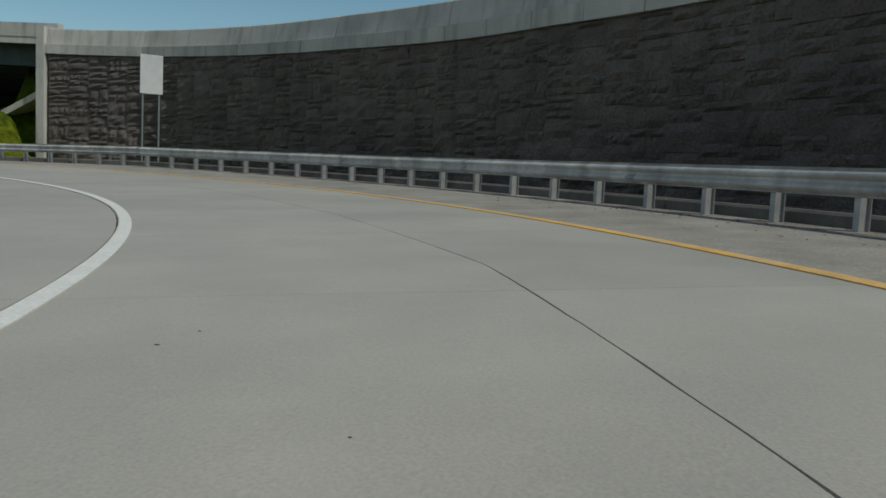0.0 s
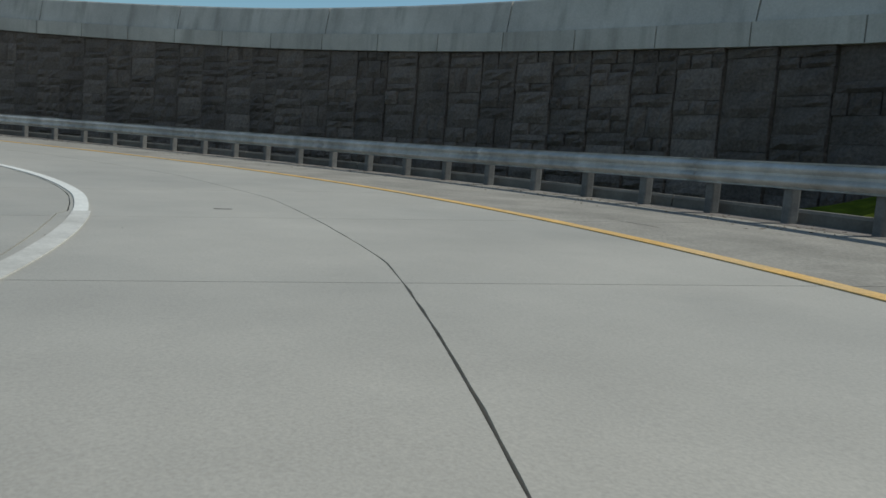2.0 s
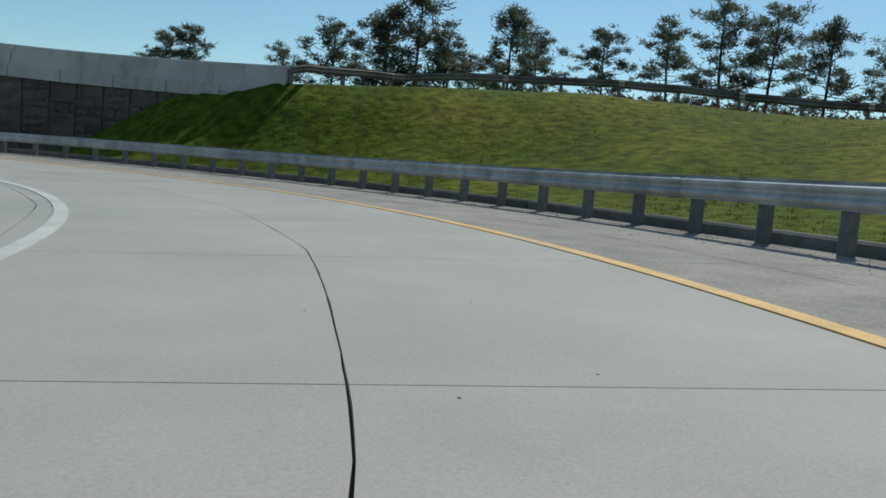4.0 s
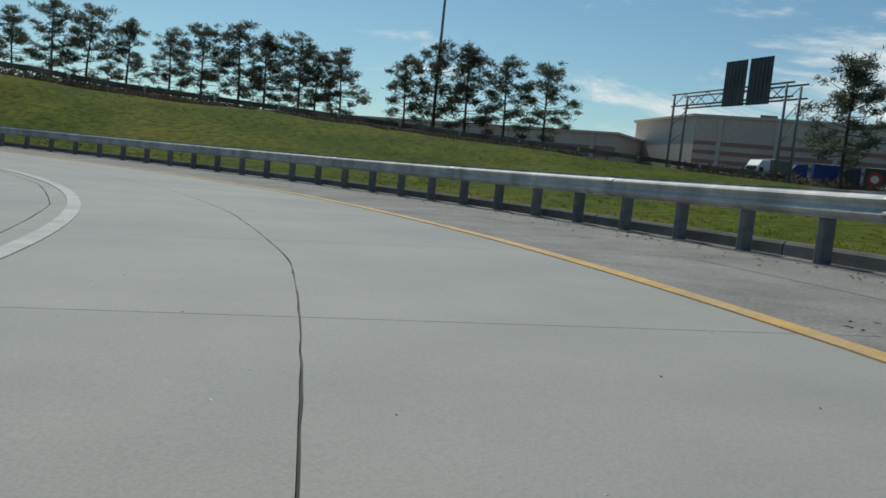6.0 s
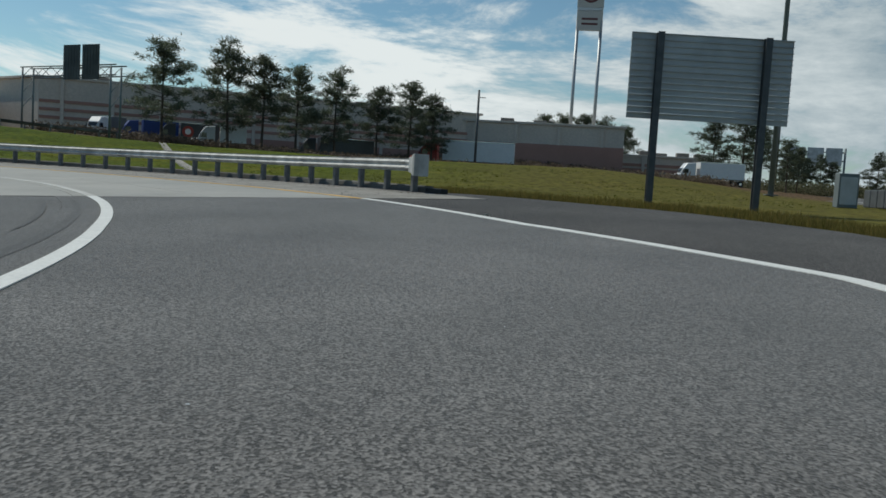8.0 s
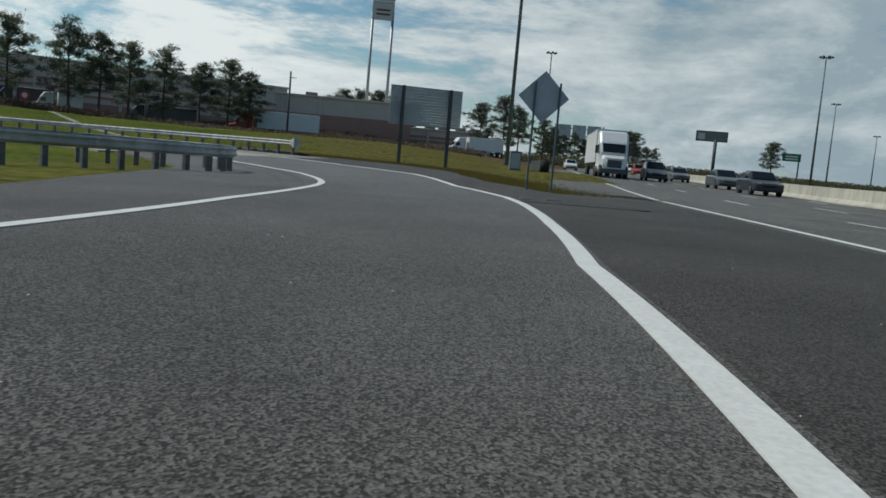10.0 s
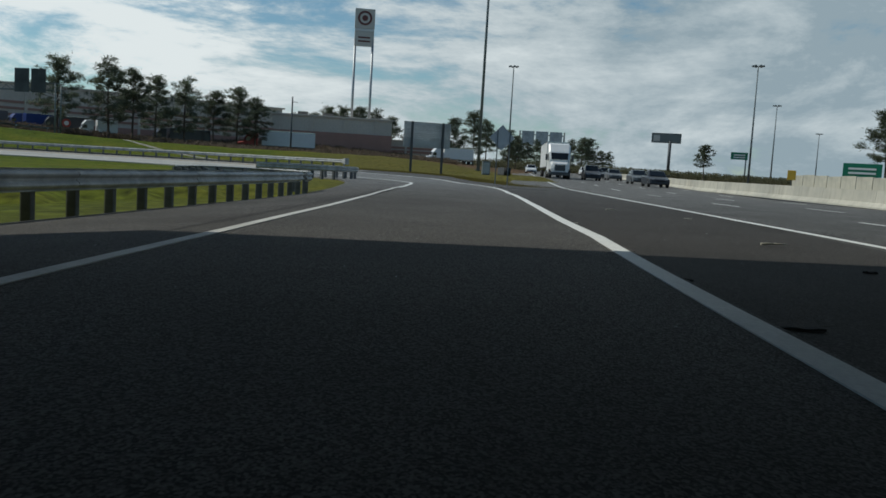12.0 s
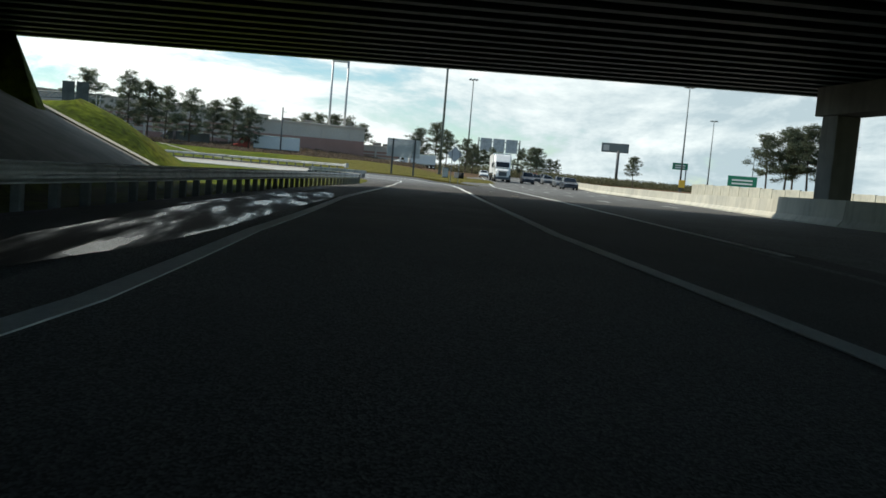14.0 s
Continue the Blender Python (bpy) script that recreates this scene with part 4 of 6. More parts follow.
_u0 = float(np.interp(38.11, _rs, _rd)) % RAIL_P
outer_posts = [0.0] + [float(v) for v in np.arange(_u0 + RAIL_P, _rd[-1] - 0.2, RAIL_P)]
_steel_to = float(np.interp(-4.2, _rs, _rd))
guardrail("galvanized steel guardrail on close posts along the outside of the loop", outer_path, 1, outer_posts, RAIL_P * 4,
          steel=lambda k: outer_posts[k] < _steel_to)
# end terminal of the outer rail: a flared head on the last post
_t = outer_path(outer_posts[-1])
_d = (_t - outer_path(outer_posts[-1] - 0.4)).normalized()
_a = math.atan2(_d.y, _d.x)
term = thing("rail_terminal", "grey flared steel end terminal of the guardrail", "guardrail end", m=Matrix.Translation(_t) @ Matrix.Rotation(_a, 4, "Z"))
bm = bmesh.new()
for q, (w, h) in enumerate(((0.10, 0.30), (0.13, 0.34), (0.34, 0.44), (0.36, 0.46))):
    x = (-0.02, 0.10, 0.34, 0.42)[q]
    r = [bm.verts.new((x, sy * w / 2, 0.475 + sz * h / 2)) for sy, sz in ((-1, -1), (1, -1), (1, 1), (-1, 1))]
    if q:
        for i in range(4):
            bm.faces.new((prev[i], prev[(i + 1) % 4], r[(i + 1) % 4], r[i]))
    else:
        bm.faces.new(r[::-1])
    prev = r
bm.faces.new(prev)
bmesh.ops.bevel(bm, geom=bm.edges[:], offset=0.006, segments=1, affect="EDGES")
part("head", bm, GALV, term)

# inner rail: from its curled end inside the loop, along the ramp and under the bridge
def inner_off(s):
    return float(np.interp(s, [70, 76, 86, 100, 137, 150, 190], [-6.0, -4.1, -3.75, -5.0, -5.0, -4.7, -4.6]))


_is = np.arange(105.5, 180, 0.1)
_ip = np.array([(spot(q, inner_off(q) - 0.1) + Vector((0, 0, -0.04)))[:] for q in _is])
_id = np.r_[0, np.cumsum(np.hypot(np.diff(_ip[:, 0]), np.diff(_ip[:, 1])))]


def inner_path(u):
    u = max(u, -3)
    return Vector([float(np.interp(u, _id, _ip[:, k])) for k in range(3)])


INNER_P = 1.0
guardrail("galvanized guardrail on close posts beside the ramp shoulder", inner_path, -1, [float(u) for u in np.arange(0.0, _id[-1] - 1, INNER_P)], 4.0)
# curled end inside the loop: its beam sweeps back round the corner
_cc = []
for k in range(40):
    a = math.radians(-115 + 205 * k / 39)
    _cc.append((-45.6 + 1.5 * math.cos(a), -21.5 + 1.5 * math.sin(a), -0.39))
for k in range(1, 12):
    _cc.append((-45.6 - 0.4 * k, -20.0 + 0.02 * k, -0.39))
_cc = np.array(_cc)
_cd = np.r_[0, np.cumsum(np.hypot(np.diff(_cc[:, 0]), np.diff(_cc[:, 1])))]


def curl_path(u):
    return Vector([float(np.interp(u, _cd, _cc[:, k])) for k in range(3)])


guardrail("curved end section of the inner guardrail", curl_path, 1, [0.25 + 0.8 * k for k in range(11)], 3.2)

_bb = [(-27.3 + 3.2 * math.cos(math.radians(a)), -21.75 + 3.2 * math.sin(math.radians(a)), -0.21) for a in np.linspace(225, 400, 50)]
_bb = np.array([(_bb[0][0] - 0.5 * k, _bb[0][1] + 0.5 * k, -0.21) for k in range(7, 0, -1)] + _bb)
_bd = np.r_[0, np.cumsum(np.hypot(np.diff(_bb[:, 0]), np.diff(_bb[:, 1])))]


def bulge_path(u):
    return Vector([float(np.interp(u, _bd, _bb[:, k])) for k in range(3)])


guardrail("rounded nose of guardrail inside the loop", bulge_path, 1, [0.2 + 0.75 * k for k in range(int(_bd[-1] / 0.75))], 3.2)

# ---------------------------------------------------------------- bridge over the ramp and freeway


def bridge():
    b = thing("bridge", "wide dark girder bridge with concrete parapet over ramp and freeway", "bridge")
    x0, x1 = -60.6, -105.5
    y0, y1 = -6.0, -150.0
    z = lambda y: 4.27 - 0.030 * (y + 8)

    def bar(name, xa, xb, lo, hi, material, ya=y0, yb=y1):
        v = [(xa, ya, z(ya) + lo), (xb, ya, z(ya) + lo), (xb, yb, z(yb) + lo), (xa, yb, z(yb) + lo),
             (xa, ya, z(ya) + hi), (xb, ya, z(ya) + hi), (xb, yb, z(yb) + hi), (xa, yb, z(yb) + hi)]
        f = [(0, 1, 2, 3), (7, 6, 5, 4), (4, 5, 1, 0), (5, 6, 2, 1), (6, 7, 3, 2), (7, 4, 0, 3)]
        ob = mesh_ob(name, v, f, material, b)
        bm = bmesh.new()
        bm.from_mesh(ob.data)
        bmesh.ops.recalc_face_normals(bm, faces=bm.faces[:])
        bm.to_mesh(ob.data)
        bm.free()
        return ob
    bar("deck_slab", x1, x0 + 0.25, 1.02, 1.24, DECK)
    bar("parapet", x0 - 0.05, x0 + 0.30, 1.24, 1.85, PARAPET)
    bar("parapet", x1, x1 + 0.3, 1.24, 1.95, PARAPET)
    bar("fascia", x0 - 0.02, x0 + 0.27, 0.94, 1.236, PARAPET)
    n = 36
    for k in range(n):
        x = x0 - 0.55 - k * (x0 - x1 - 1.2) / (n - 1)
        bm = bmesh.new()
        # plate girder: web and flanges
        sec = [(-0.20, 0), (0.20, 0), (0.20, 0.04), (0.02, 0.05), (0.02, 0.96), (0.19, 0.97), (0.19, 1.01), (-0.19, 1.01), (-0.19, 0.97), (-0.02, 0.96), (-0.02, 0.05), (-0.20, 0.04)]
        ra = [bm.verts.new((x + a, y0, z(y0) + c)) for a, c in sec]
        rb = [bm.verts.new((x + a, y1, z(y1) + c)) for a, c in sec]
        for i in range(len(sec)):
            j = (i + 1) % len(sec)
            bm.faces.new((ra[i], ra[j], rb[j], rb[i]))
        bm.faces.new(ra[::-1])
        bm.faces.new(rb)
        bmesh.ops.recalc_face_normals(bm, faces=bm.faces[:])
        part("girder", bm, BEAM, b)
    # abutment behind the slope
    part("abutment", box(x0 - x1 - 1.2, 1.2, 6.0, ((x0 + x1) / 2 - 0.6, y0 + 0.65, 0.0)), DECK, b)
    # pier: columns and cap
    py = -39.9
    part("pier_cap", box(x0 - x1 - 4.0, 1.3, 1.15, ((x0 + x1) / 2 - 1.5, py, z(py) - 1.17), 0.04), DECK, b)
    for k in range(8):
        part("column", box(1.0, 1.0, z(py) - 1.17, (x0 - 4.3 - k * 5.6, py, 0.0), 0.05), DECK, b)
    return b


bridge()
# sloping concrete paving under the bridge, with its pale edge strip
v = []
for x in (-61.22, -105.5):
    for y in (-13.6, -6.6):
        v.append((x, y, (y + 13.7) * 0.46 - 0.10))
tagged(mesh_ob("slope_paving", v + [(p[0], p[1], p[2] - 0.15) for p in v], [(0, 2, 3, 1), (4, 5, 7, 6), (0, 1, 5, 4), (2, 6, 7, 3), (0, 4, 6, 2), (1, 3, 7, 5)], EMBANK), "dark concrete slope paving under the bridge", "slope paving", kind="structure")
v = []
for x in (-60.1, -61.2):
    for y in (-13.9, -6.4):
        v.append((x, y, (y + 13.7) * 0.46 - 0.03))
tagged(mesh_ob("slope_edging", v + [(p[0], p[1], p[2] - 0.3) for p in v], [(0, 2, 3, 1), (4, 5, 7, 6), (0, 1, 5, 4), (2, 6, 7, 3), (0, 4, 6, 2), (1, 3, 7, 5)], BARRIER), "pale concrete strip edging the slope paving", "edging", kind="structure")

# water lying on the shoulder under the bridge
WATER = bpy.data.materials.new("standing_water")
WATER.use_nodes = True
_b = WATER.node_tree.nodes["Principled BSDF"]
_b.inputs["Base Color"].default_value = (0.03, 0.032, 0.034, 1)
_b.inputs["Specular IOR Level"].default_value = 0.3
_c = WATER.node_tree.nodes.new("ShaderNodeTexCoord")
_m = WATER.node_tree.nodes.new("ShaderNodeMapping")
_m.inputs["Scale"].default_value = (0.35, 2.6, 1.0)
_m.inputs["Rotation"].default_value = (0, 0, 0.19)
_n = WATER.node_tree.nodes.new("ShaderNodeTexNoise")
_n.inputs["Scale"].default_value, _n.inputs["Detail"].default_value = 1.6, 5
_g = WATER.node_tree.nodes.new("ShaderNodeMapRange")
_g.inputs["From Min"].default_value, _g.inputs["From Max"].default_value = 0.40, 0.60
_g.inputs["To Min"].default_value, _g.inputs["To Max"].default_value = 0.24, 0.75
_bp = WATER.node_tree.nodes.new("ShaderNodeBump")
_bp.inputs["Strength"].default_value, _bp.inputs["Distance"].default_value = 0.25, 0.03
for _p, _q in ((_c.outputs["Object"], _m.inputs["Vector"]), (_m.outputs["Vector"], _n.inputs["Vector"]), (_n.outputs["Fac"], _g.inputs["Value"]), (_g.outputs["Result"], _b.inputs["Roughness"]), (_n.outputs["Fac"], _bp.inputs["Height"]), (_bp.outputs["Normal"], _b.inputs["Normal"])):
    WATER.node_tree.links.new(_p, _q)


def puddle(a, b, near, far, label):
    n = int((b - a) / 0.12)
    v = []
    for i in range(n + 1):
        s = a + (b - a) * i / n
        w = min(1.0, 2.2 * math.sin(math.pi * i / n))
        lo, hi = near(s) + 0.05 * noise.noise((s * 1.3, 1.0, 3.0)), far(s) + 0.09 * noise.noise((s * 1.1, 5.0, 3.0))
        m = (lo + hi) / 2
        v += [spot(s, m + (lo - m) * w + 0.02 * noise.noise((s * 7, 1.0, 0.0)), 0.004), spot(s, m + (hi - m) * w, 0.004)]
    tagged(mesh_ob("puddle", v, [(2 * i, 2 * i + 1, 2 * i + 3, 2 * i + 2) for i in range(n)], WATER), label, "puddle", "puddles", "structure")


puddle(134.0, 151.6, lambda s: float(np.interp(s, [134, 143.5, 147, 152], [-2.3, -2.22, -2.07, -2.03])), lambda s: float(np.interp(s, [134, 139, 142.5, 146, 149, 152], [-3.1, -3.25, -3.4, -3.15, -2.85, -2.6])), "broad shallow puddle on the shoulder under the bridge")
_r = random.Random(5)
for k in range(6):
    a = 129.0 + 2.2 * k + _r.uniform(-0.6, 0.6)
    o = -3.35 - 0.12 * (k % 3) - _r.uniform(0, 0.2)
    h = _r.uniform(0.04, 0.10)
    puddle(a, a + _r.uniform(2.5, 5.0), lambda s: o + h, lambda s: o - h, "narrow streak of water on the shoulder under the bridge")

# ---------------------------------------------------------------- freeway barriers


def barrier(label, pts, h=0.82, material=BARRIER, seg=6.0):
    bar = thing("concrete_barrier", label, "barrier", "freeway barriers")
    d = np.r_[0, np.cumsum([(Vector(b) - Vector(a)).length for a, b in zip(pts[:-1], pts[1:])])]
    P = np.array(pts)
    u = 0.0
    while u < d[-1] - 0.5:
        e = min(u + seg, d[-1])
        q = [Vector([float(np.interp(t, d, P[:, k])) for k in range(3)]) for t in (u + 0.01, e - 0.01)]
        sweep("barrier_segment", q, [(-0.30, 0), (0.30, 0), (0.30, 0.08), (0.13, 0.28), (0.09, h), (-0.09, h), (-0.13, 0.28), (-0.30, 0.08)], material, bar)
        u = e
        if u > 90:
            seg = 20.0
    return bar


def on_fw(x, y):
    return (x, y, float(fw_z(x)) - 0.03)


barrier("weathered pale concrete median barrier along the freeway", [on_fw(-62, -39.6), on_fw(-39, -47.5), on_fw(-2.5, -54.0), on_fw(60, -70), on_fw(260, -116)], 0.85)
barrier("concrete barrier guarding the bridge pier", [on_fw(-135, -37.4), on_fw(-66.5, -37.7), on_fw(-62.5, -39.2)], 0.95)
# pale sound wall farther across the freeway
sw = thing("sound_wall", "pale concrete sound wall beyond the freeway", "wall")
for k in range(16):
    x = -30 + k * 4.6
    bm = box(4.56, 0.25, 2.2 + 0.05 * (k % 3), (0, 0, 0), 0.02)
    ob = part("wall_panel", bm, BARRIER, sw)
    ob.matrix_basis = Matrix.Translation((x, -70.0 - 0.25 * (x + 30), float(fw_z(x)) - 0.1)) @ Matrix.Rotation(-0.245, 4, "Z")

# ---------------------------------------------------------------- signs and poles


def gz(x, y):
    return float(land(np.array([x]), np.array([y]))[0])


def guide_sign_back():
    """Large sign seen from behind: ribbed panels on two posts."""
    cx, cy = -4.1, -31.0
    g = gz(cx, cy)
    t = thing("guide_sign", "back of a large ribbed aluminium sign on two steel posts", "road sign", m=Matrix.Translation((cx, cy, g)) @ Matrix.Rotation(math.radians(8), 4, "Z"))
    w, z0, z1 = 3.7, 2.14 - g, 4.08 - g
    n = 14
    for k in range(n):
        h = (z1 - z0) / n
        bm = bmesh.new()
        box(0.035, w, h - 0.014, (0.0, 0, z0 + k * h), 0.004, None, bm)
        box(0.05, w, 0.020, (-0.03, 0, z0 + k * h + h - 0.03), 0.0, None, bm)
        part("panel", bm, SIGN_BACK, t)
    for dy in (-1.22, 1.22):
        bm = bmesh.new()
        for sx, sy, at in ((0.02, 0.15, (-0.20, dy, -0.4)), (0.02, 0.15, (-0.06, dy, -0.4)), (0.13, 0.014, (-0.13, dy, -0.4))):
            box(sx, sy, z1 + 0.4, at, 0, None, bm)
        part("post", bm, DARK_STEEL, t)
    return t


guide_sign_back()


def diamond_sign_back():
    cx, cy = -25.1, -32.5
    g = gz(cx, cy)
    t = thing("warning_sign", "back of a grey diamond warning sign on two posts", "road sign", m=Matrix.Translation((cx, cy, g)))
    d = 0.96
    bm = box(0.012, d, d, (0, 0, -d / 2), 0.02)
    bm.transform(Matrix.Translation((0, 0, 2.36 - g)) @ Matrix.Rotation(math.pi / 4, 4, "X"))
    part("plate", bm, SIGN_BACK, t)
    for dy in (0.24, -0.42):
        bm = bmesh.new()
        for sx, sy, at in ((0.012, 0.05, (-0.05, dy, -0.4)), (0.035, 0.010, (-0.03, dy - 0.02, -0.4)), (0.035, 0.010, (-0.03, dy + 0.02, -0.4))):
            box(sx, sy, 2.75 - g + 0.4, at, 0, None, bm)
        part("post", bm, POLE_STEEL, t)


diamond_sign_back()


def small_sign():
    x, y = (float(c) for c in along(-26.3, 7.1))
    g = gz(x, y)
    t = thing("road_sign", "pale blank back of a road sign on two thin posts", "road sign", m=Matrix.Translation((x, y, g)) @ Matrix.Rotation(math.radians(51), 4, "Z"))
    part("plate", box(0.02, 0.72, 1.24, (0, 0, 2.48 - g), 0.008), SIGN_BACK, t)
    for dy in (-0.26, 0.26):
        part("post", box(0.05, 0.05, 3.75 - g + 0.4, (-0.05, dy, -0.4), 0.006), POLE_STEEL, t)


small_sign()


def mast(x, y, h, r=0.13, head="none", label="tall galvanized lighting mast", base=True):
    g = gz(x, y)
    t = thing("light_mast", label, "light pole", "lighting masts", m=Matrix.Translation((x, y, g)))
    part("pole", tube(r, r * 0.45, (0, 0, -0.5), (0, 0, h), 12), POLE_STEEL, t)
    if base:
        part("base_plate", box(r * 4, r * 4, 0.08, (0, 0, 0.0), 0.01), POLE_STEEL, t)
    if head == "ring":
        for k in range(6):
            a = k * math.pi / 3
            bm = tube(0.08, 0.08, (0, 0, h - 0.3), (1.3 * math.cos(a), 1.3 * math.sin(a), h - 0.1), 6)
            part("arm", bm, POLE_STEEL, t)
            part("luminaire", box(0.7, 0.7, 0.5, (1.4 * math.cos(a), 1.4 * math.sin(a), h - 0.4), 0.12), POLE_STEEL, t)
    return t


mast(44.0, -43.8, 42.0, 0.22)
mast(45.8, 47.0, 22.0, 0.17)
mast(218.0, -85.4, 35.3, 0.36, "ring")
mast(166.6, -146.8, 34.3, 0.34, "ring")
mast(275.7, -214.1, 33.5, 0.36, "ring")
mast(352.2, -281.7, 27.5, 0.36, "ring")


def cabinet():
    x, y = 8.4, -38.1
    g = gz(x, y)
    t = thing("utility_cabinet", "grey roadside utility cabinet at the foot of the mast", "cabinet", m=Matrix.Translation((x, y, g)))
    part("body", box(0.55, 0.7, 1.25, (0, 0, 0), 0.03), POLE_STEEL, t)
    part("door", box(0.02, 0.58, 1.0, (-0.285, 0, 0.12), 0.01), SIGN_BACK, t)
    c = thing("crash_cushion", "dark crash cushion at the gore", "crash cushion", m=Matrix.Translation((10.0, -40.3, gz(10.0, -40.3))))
    for k in range(4):
        part("bay", box(0.7, 0.62, 0.72, (0.75 * k - 0.4, 0, 0.02), 0.05), DARK_STEEL, c)
    part("nose", tube(0.33, 0.33, (-0.85, 0, 0.05), (-0.85, 0, 0.74), 14), TYRE, c)


cabinet()


def pylon_sign():
    x, y0, y1 = 118.6, -32.6, -28.4
    g = gz(x, -30.4)
    t = thing("pylon_sign", "tall twin-leg pylon sign with pale panel and round emblem", "sign", m=Matrix.Translation((x, (y0 + y1) / 2, g)))
    hw = (y1 - y0) / 2
    for dy in (-hw + 0.2, hw - 0.2):
        part("leg", tube(0.30, 0.26, (0, dy, -1), (0, dy, 28.0 - g), 12), STEEL_POST, t)
    part("lower_panel", box(0.5, 2 * hw, 3.2, (0, 0, 26.3 - g), 0.06), CREAM, t)
    part("gap_panel", box(0.5, 2 * hw, 0.5, (0, 0, 29.55 - g), 0.04), WHITE_PAINT, t)
    up = part("upper_panel", box(0.5, 2 * hw + 0.1, 4.2, (0, 0, 30.1 - g), 0.06), CREAM, t)
    bm = bmesh.new()
    bmesh.ops.create_circle(bm, cap_ends=True, segments=32, radius=1.55)
    bm.transform(Matrix.Translation((-0.27, 0, 32.3 - g)) @ Matrix.Rotation(-math.pi / 2, 4, "Y"))
    part("emblem_ring", bm, MAROON, t)
    bm = bmesh.new()
    bmesh.ops.create_circle(bm, cap_ends=True, segments=32, radius=1.1)
    bm.transform(Matrix.Translation((-0.28, 0, 32.3 - g)) @ Matrix.Rotation(-math.pi / 2, 4, "Y"))
    part("emblem_field", bm, CREAM, t)
    bm = bmesh.new()
    bmesh.ops.create_circle(bm, cap_ends=True, segments=24, radius=0.62)
    bm.transform(Matrix.Translation((-0.29, 0, 32.3 - g)) @ Matrix.Rotation(-math.pi / 2, 4, "Y"))
    part("emblem_core", bm, MAROON, t)
    for k in range(2):
        part("lettering_bar", box(0.02, 2.6, 0.35, (-0.26, 0, 27.2 - g + k * 0.8), 0.01), MAROON, t)


pylon_sign()


def gantry():
    """Overhead sign frame on two paired legs, seen from behind."""
    a, b = Vector((47.4, 20.6, 0)), Vector((43.6, 10.0, 0))
    g = min(gz(a.x, a.y), gz(b.x, b.y))
    t = thing("sign_gantry", "grey steel overhead sign gantry carrying two panels seen from behind", "sign gantry")
    d = (b - a).normalized()
    nrm = Vector((-d.y, d.x, 0))
    zt, zb = 8.4, 7.55
    for p in (a, b):
        for q in (-0.55, 0.55):
            f_ = p + nrm * q
            part("leg", tube(0.10, 0.08, (f_.x, f_.y, g - 0.4), (f_.x, f_.y, zt), 8), POLE_STEEL, t)
        for z0, z1 in ((4.8, 6.1), (6.1, 7.4)):
            f0, f1 = p - nrm * 0.55, p + nrm * 0.55
            part("brace", tube(0.035, 0.035, (f0.x, f0.y, z0), (f1.x, f1.y, z1), 6), POLE_STEEL, t)
    for q in (-0.55, 0.55):
        for z in (zb, zt):
            p0, p1 = a - d * 0.3 + nrm * q, b + d * 0.6 + nrm * q
            part("chord", tube(0.06, 0.06, (p0.x, p0.y, z), (p1.x, p1.y, z + 0.1), 6), POLE_STEEL, t)
    L = (b - a).length
    n = 9
    for k in range(n):
        for q in (-0.55, 0.55):
            p0, p1 = a + d * (L * k / n) + nrm * q, a + d * (L * (k + 1) / n) + nrm * q
            lo, hi = (zb, zt) if k % 2 == 0 else (zt, zb)
            part("web", tube(0.03, 0.03, (p0.x, p0.y, lo), (p1.x, p1.y, hi), 5), POLE_STEEL, t)
    for u0 in (0.50, 0.71):
        c = a + d * (L * (u0 + 0.09)) - nrm * 0.75
        mm = Matrix.Translation((c.x, c.y, 7.25)) @ Matrix.Rotation(math.atan2(d.y, d.x), 4, "Z")
        bm = box(2.1, 0.02, 2.95, (0, 0.03, 0), 0.0)
        bm.transform(mm)
        pnl = part("sign_panel", bm, GANTRY_BACK, t)
        for k in range(6):
            bm = box(0.295, 0.03, 2.95, ((k - 2.5) * 0.35, 0, 0), 0.004)
            bm.transform(mm)
            part("rib", bm, GANTRY_BACK, pnl)
        for dx in (-0.3, 0.3):
            bm = box(0.06, 0.06, 2.8, (dx, 0.08, 7.3), 0.004)
            bm.transform(Matrix.Translation((c.x, c.y, 0)) @ Matrix.Rotation(math.atan2(d.y, d.x), 4, "Z"))
            part("hanger", bm, DARK_STEEL, t)


gantry()


